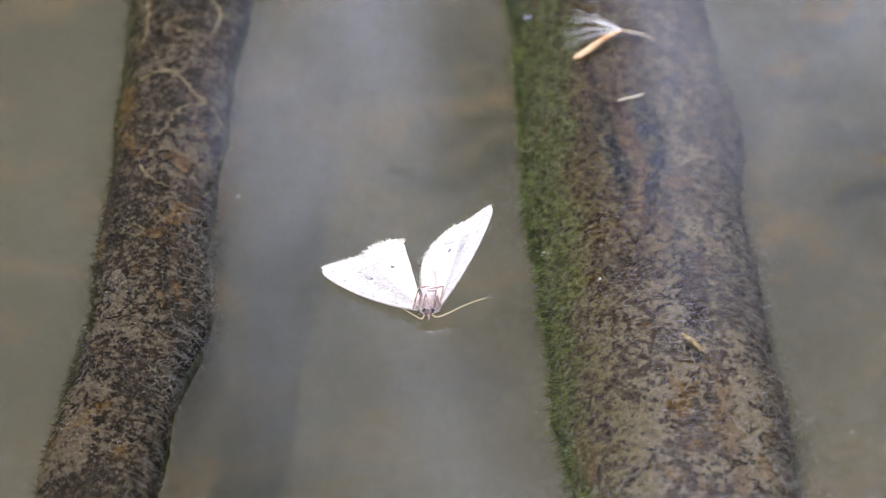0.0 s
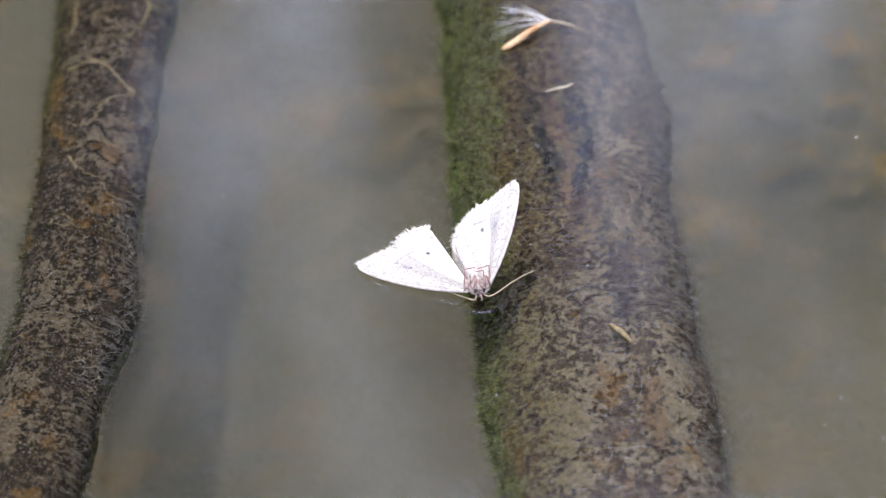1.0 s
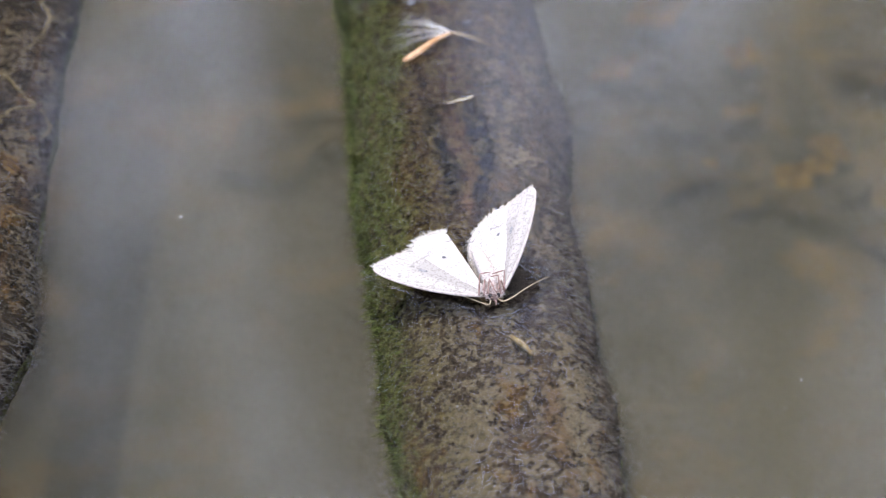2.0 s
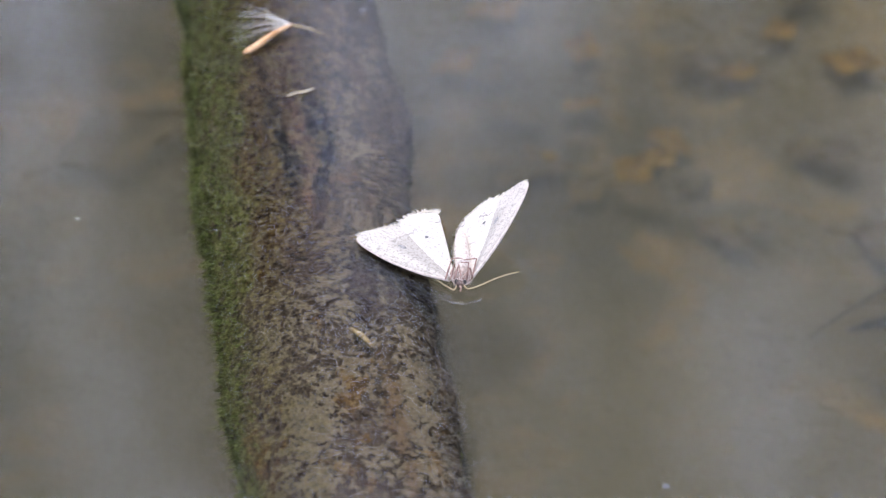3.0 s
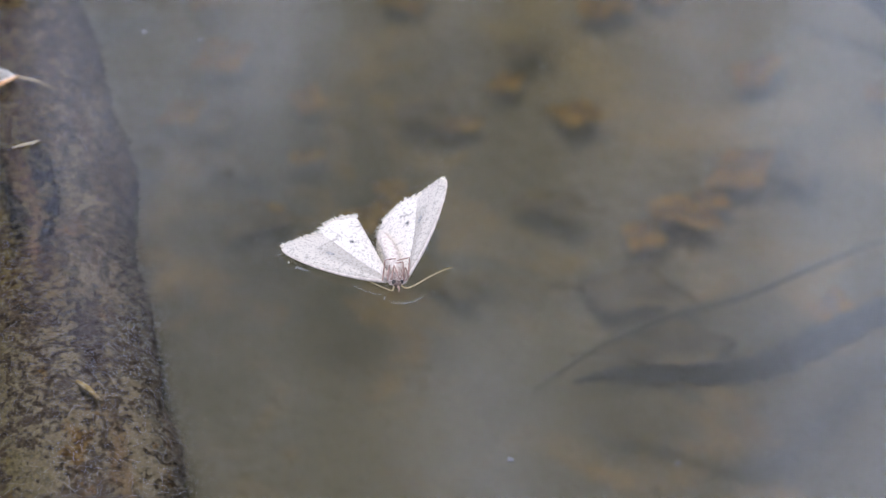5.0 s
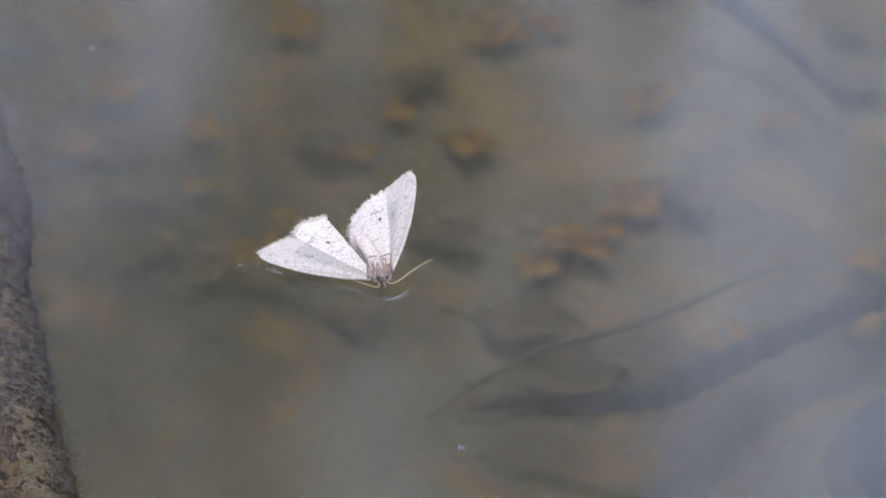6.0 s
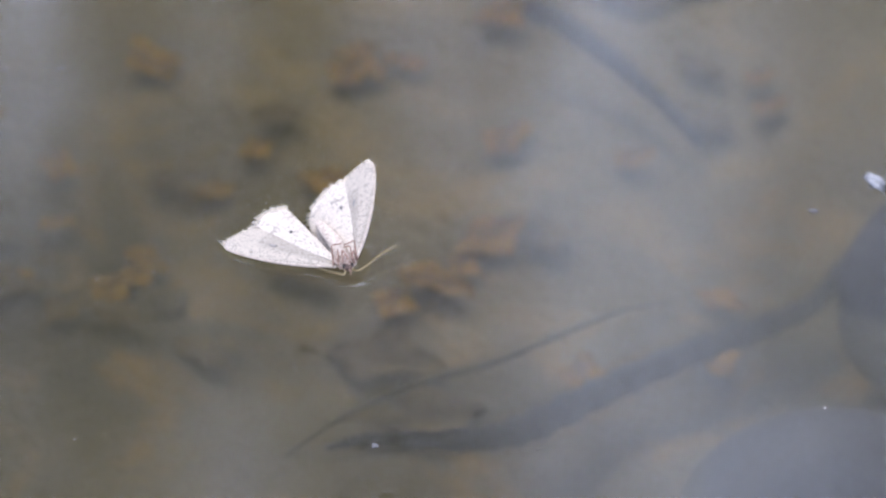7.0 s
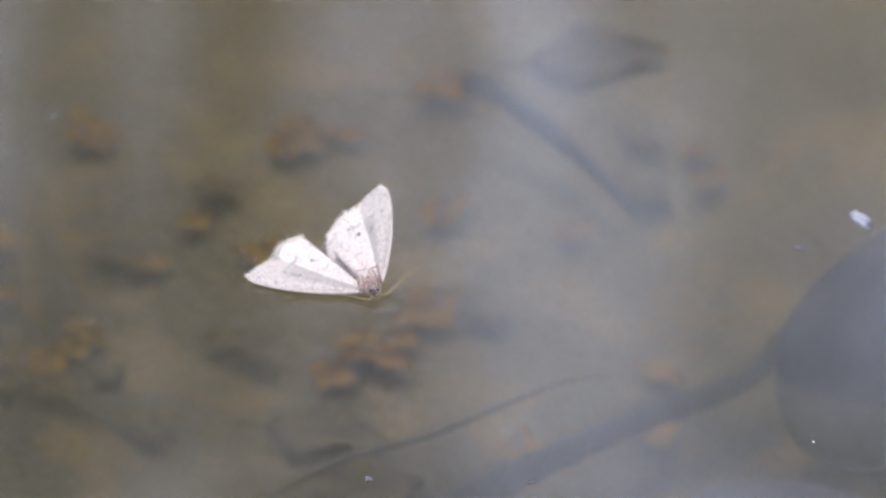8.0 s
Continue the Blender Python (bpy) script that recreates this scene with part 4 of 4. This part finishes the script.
    # six legs folded close over the thorax
    for pts in ([(-1.87, -0.58, 1.30), (-1.15, 2.10, 2.60), (0.28, 2.08, 2.70)],
                [(1.39, -0.63, 1.40), (1.97, 2.07, 2.70), (0.32, 1.49, 2.80)],
                [(-1.26, -0.83, 1.50), (-0.74, 0.96, 2.60), (-1.30, -0.67, 2.10)],
                [(-0.75, -0.94, 1.60), (-0.24, 0.76, 2.70), (0.09, -1.24, 2.10)],
                [(0.80, -1.19, 1.50), (1.01, 1.19, 2.70), (0.02, 0.98, 2.80)],
                [(1.52, -0.58, 1.60), (1.20, 0.35, 2.50), (0.45, -1.14, 2.10)]):
        bm = bmesh.new()
        p, r = [], []
        for k, (a, b) in enumerate(zip(mm(pts), mm(pts[1:]))):
            for f in (0.0, 0.12, 0.5, 0.88):
                p.append(Vector(a).lerp(Vector(b), f))
                r.append(MM * (0.105 - 0.02 * k) * (0.8 if f in (0.0, 0.88) else 1.05))
        add_tube(bm, [*p, Vector(mm(pts)[-1])], [*r, 0.05 * MM], 8)
        part("leg", bm, LEG, moth, "folded pinkish-brown leg")
    return moth


MOTH = build_moth()

# ---- trees across the pond, seen mirrored in the water ----


def tree(azimuth, distance, height, trunk_r, crowns, seed, label):
    """azimuth: degrees to the right of +y. crowns: clumps of foliage (from, to, half width, closeness 0..1, offset) in metres up and across."""
    rng = random.Random(seed)
    a = radians(azimuth)
    bx, by = distance * math.sin(a), distance * math.cos(a)
    thing = new("tree")
    thing.location = (bx, by, ground_height(bx, by) - 0.1)
    thing.rotation_euler = (0, 0, -a)
    tagged(thing, label, "tree", "trees round the pond")
    bm = bmesh.new()
    trunk = spline([(rng.gauss(0, 0.03 * f), rng.gauss(0, 0.2 * f), height * f) for f in (0, 0.2, 0.4, 0.6, 0.8, 1.0)], 24)
    add_tube(bm, trunk, [trunk_r * (1.25 - 1.15 * i / 23) + 0.006 for i in range(24)], 12)
    part("trunk", bm, BARK, thing)
    verts, faces = [], []
    for low, high, half, close, across in crowns:
        tips = []
        for i in range(max(4, int((high - low) * 3))):
            h = low + (high - low) * (i + rng.random()) / max(4, int((high - low) * 3))
            w = half * min(1.0, 0.45 + 2.2 * min(h - low, high - h) / (high - low))
            tip = Vector((across + rng.uniform(-0.8, 0.8) * w, rng.uniform(-1, 1) * (half + 0.2), h))
            k = trunk[max(0, min(23, int((h - 0.25 * abs(tip.x) - 0.3) / height * 23)))]
            bm = bmesh.new()
            r = 0.010 + 0.10 * trunk_r
            add_tube(bm, [k, k.lerp(tip, 0.5) + Vector((0, 0, 0.05)), tip], [r, r * 0.6, 0.004], 7)
            part("limb", bm, BARK, thing)
            tips.append(tip)
        count = int(-math.log(1 - close) * 2 * half * (high - low) / 0.0034)
        for _ in range(count):
            if rng.random() < 0.6:
                h = rng.uniform(low, high)
                w = half * min(1.0, 0.35 + 2.5 * min(h - low, high - h) / (high - low))
                c = Vector((across + rng.uniform(-1, 1) * w, rng.uniform(-1, 1) * (half + 0.2), h))
            else:
                c = tips[rng.randrange(len(tips))] + Vector((rng.gauss(0, 0.32) * half, rng.gauss(0, 0.2), rng.gauss(0, 0.16)))
            u = Vector((rng.gauss(0, 1), rng.gauss(0, 1), rng.gauss(0, 1))).normalized()
            w = u.orthogonal().normalized()
            s = rng.uniform(0.05, 0.11)
            k = len(verts)
            verts += [c - u * s, c + w * s * 0.5, c + u * s, c - w * s * 0.5, c + u.cross(w) * s * 0.25]
            faces += [(k, k + 1, k + 4), (k + 1, k + 2, k + 4), (k + 2, k + 3, k + 4), (k + 3, k, k + 4)]
    me = bpy.data.meshes.new("crown")
    me.from_pydata([tuple(v) for v in verts], [], faces)
    me.materials.append(FOLIAGE)
    crown = new("crown", me)
    crown.parent = thing
    return thing


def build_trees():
    # Crowns and gaps are placed to shape the sky's reflection on the water.
    leafy, thin = "dark leafy tree out of view round the pond", "slender thin-leaved tree on the far bank, added to dim the mirrored sky"
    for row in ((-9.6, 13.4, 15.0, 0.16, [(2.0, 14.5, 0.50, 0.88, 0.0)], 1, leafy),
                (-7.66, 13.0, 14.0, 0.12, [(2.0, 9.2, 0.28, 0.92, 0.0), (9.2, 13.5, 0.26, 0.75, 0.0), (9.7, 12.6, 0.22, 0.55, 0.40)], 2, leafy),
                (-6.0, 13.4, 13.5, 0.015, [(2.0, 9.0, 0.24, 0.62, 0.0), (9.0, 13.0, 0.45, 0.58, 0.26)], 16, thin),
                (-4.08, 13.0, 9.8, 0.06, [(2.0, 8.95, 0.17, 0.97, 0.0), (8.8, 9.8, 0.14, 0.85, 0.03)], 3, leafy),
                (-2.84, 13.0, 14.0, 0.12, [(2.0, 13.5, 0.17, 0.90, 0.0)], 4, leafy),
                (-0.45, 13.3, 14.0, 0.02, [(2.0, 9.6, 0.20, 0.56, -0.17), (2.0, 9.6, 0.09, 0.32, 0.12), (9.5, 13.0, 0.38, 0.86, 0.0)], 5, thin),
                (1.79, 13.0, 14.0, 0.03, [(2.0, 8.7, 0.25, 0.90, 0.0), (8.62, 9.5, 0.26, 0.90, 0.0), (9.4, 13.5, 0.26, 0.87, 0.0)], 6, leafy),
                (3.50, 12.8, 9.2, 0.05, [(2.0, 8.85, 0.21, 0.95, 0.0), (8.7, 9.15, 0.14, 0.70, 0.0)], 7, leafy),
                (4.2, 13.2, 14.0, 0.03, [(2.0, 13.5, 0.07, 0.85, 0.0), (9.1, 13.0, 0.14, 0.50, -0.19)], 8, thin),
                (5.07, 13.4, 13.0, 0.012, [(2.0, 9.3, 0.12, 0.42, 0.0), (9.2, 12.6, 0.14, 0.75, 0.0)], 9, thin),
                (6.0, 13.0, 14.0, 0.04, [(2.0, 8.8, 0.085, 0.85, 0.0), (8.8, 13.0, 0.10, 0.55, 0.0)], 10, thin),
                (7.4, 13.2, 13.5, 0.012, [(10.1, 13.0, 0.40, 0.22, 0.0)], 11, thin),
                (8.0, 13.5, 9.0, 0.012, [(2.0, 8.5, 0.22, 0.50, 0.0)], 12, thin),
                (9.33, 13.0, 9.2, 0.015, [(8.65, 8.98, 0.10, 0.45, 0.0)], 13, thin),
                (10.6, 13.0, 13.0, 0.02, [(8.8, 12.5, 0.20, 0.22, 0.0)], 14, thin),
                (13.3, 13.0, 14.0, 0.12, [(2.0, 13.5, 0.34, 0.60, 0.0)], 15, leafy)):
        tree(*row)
    rng = random.Random(8)
    # unseen trees added all round the pond close off the low sky
    for azimuth, distance, height in ((-13, 14.5, 16), (-17, 14, 16), (-25, 14, 15), (-36, 13, 14), (-50, 12, 12), (15.5, 14, 15), (22, 14, 16), (31, 14, 14), (44, 13, 14), (62, 11, 12), (85, 10, 12),
                                      (115, 8, 11), (150, 7, 10), (185, 7, 10), (220, 7, 10), (255, 9, 10)):
        tree(azimuth, distance, height, 0.22, [(height * 0.25, height * 0.97, 1.0 if abs(azimuth) < 20 else 1.8, 0.55, 0.0)], rng.randrange(999), leafy)


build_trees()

# ---- what moves ----
MOTH_ROWS = [  # seconds, x and y in mm, degrees of turn
    (0, -50.31, -12.86, 2.5), (0.5, -42.54, -11.74, 10.3), (1, -35.27, -10.75, 15.3), (1.5, -28.32, -10.08, 18.1), (1.7, -25.64, -9.62, 17.2),
    (2.8, -7.88, -8.5, 0.0), (3, -5.06, -7.89, -1.5), (3.5, 2.38, -5.93, -0.3), (4, 9.47, -2.95, 4.2), (4.5, 15.72, 0.19, 7.2),
    (5, 21.46, 3.21, 7.3), (5.2, 23.75, 4.67, 6.5), (6.3, 37.75, 13.37, 17.6), (6.5, 41.18, 16.0, 17.4), (7, 47.49, 21.41, 18.3),
    (7.5, 53.42, 26.38, 18.6), (8, 59.41, 32.2, 24.1),
]


def motions():
    walk(MOTH, [(t, pose(x * MM, y * MM, 0, 0, 0, turn)) for t, x, y, turn in MOTH_ROWS])
    for ob, t0, x0, y0, turn in DRIFTING:
        rows = []
        for t in range(9):
            x, y = drift(t0, x0, y0, t)
            rows.append((t, pose(x * MM, y * MM, 0.02 * MM, 0, 0, turn + 1.5 * t)))
        walk(ob, rows)


motions()
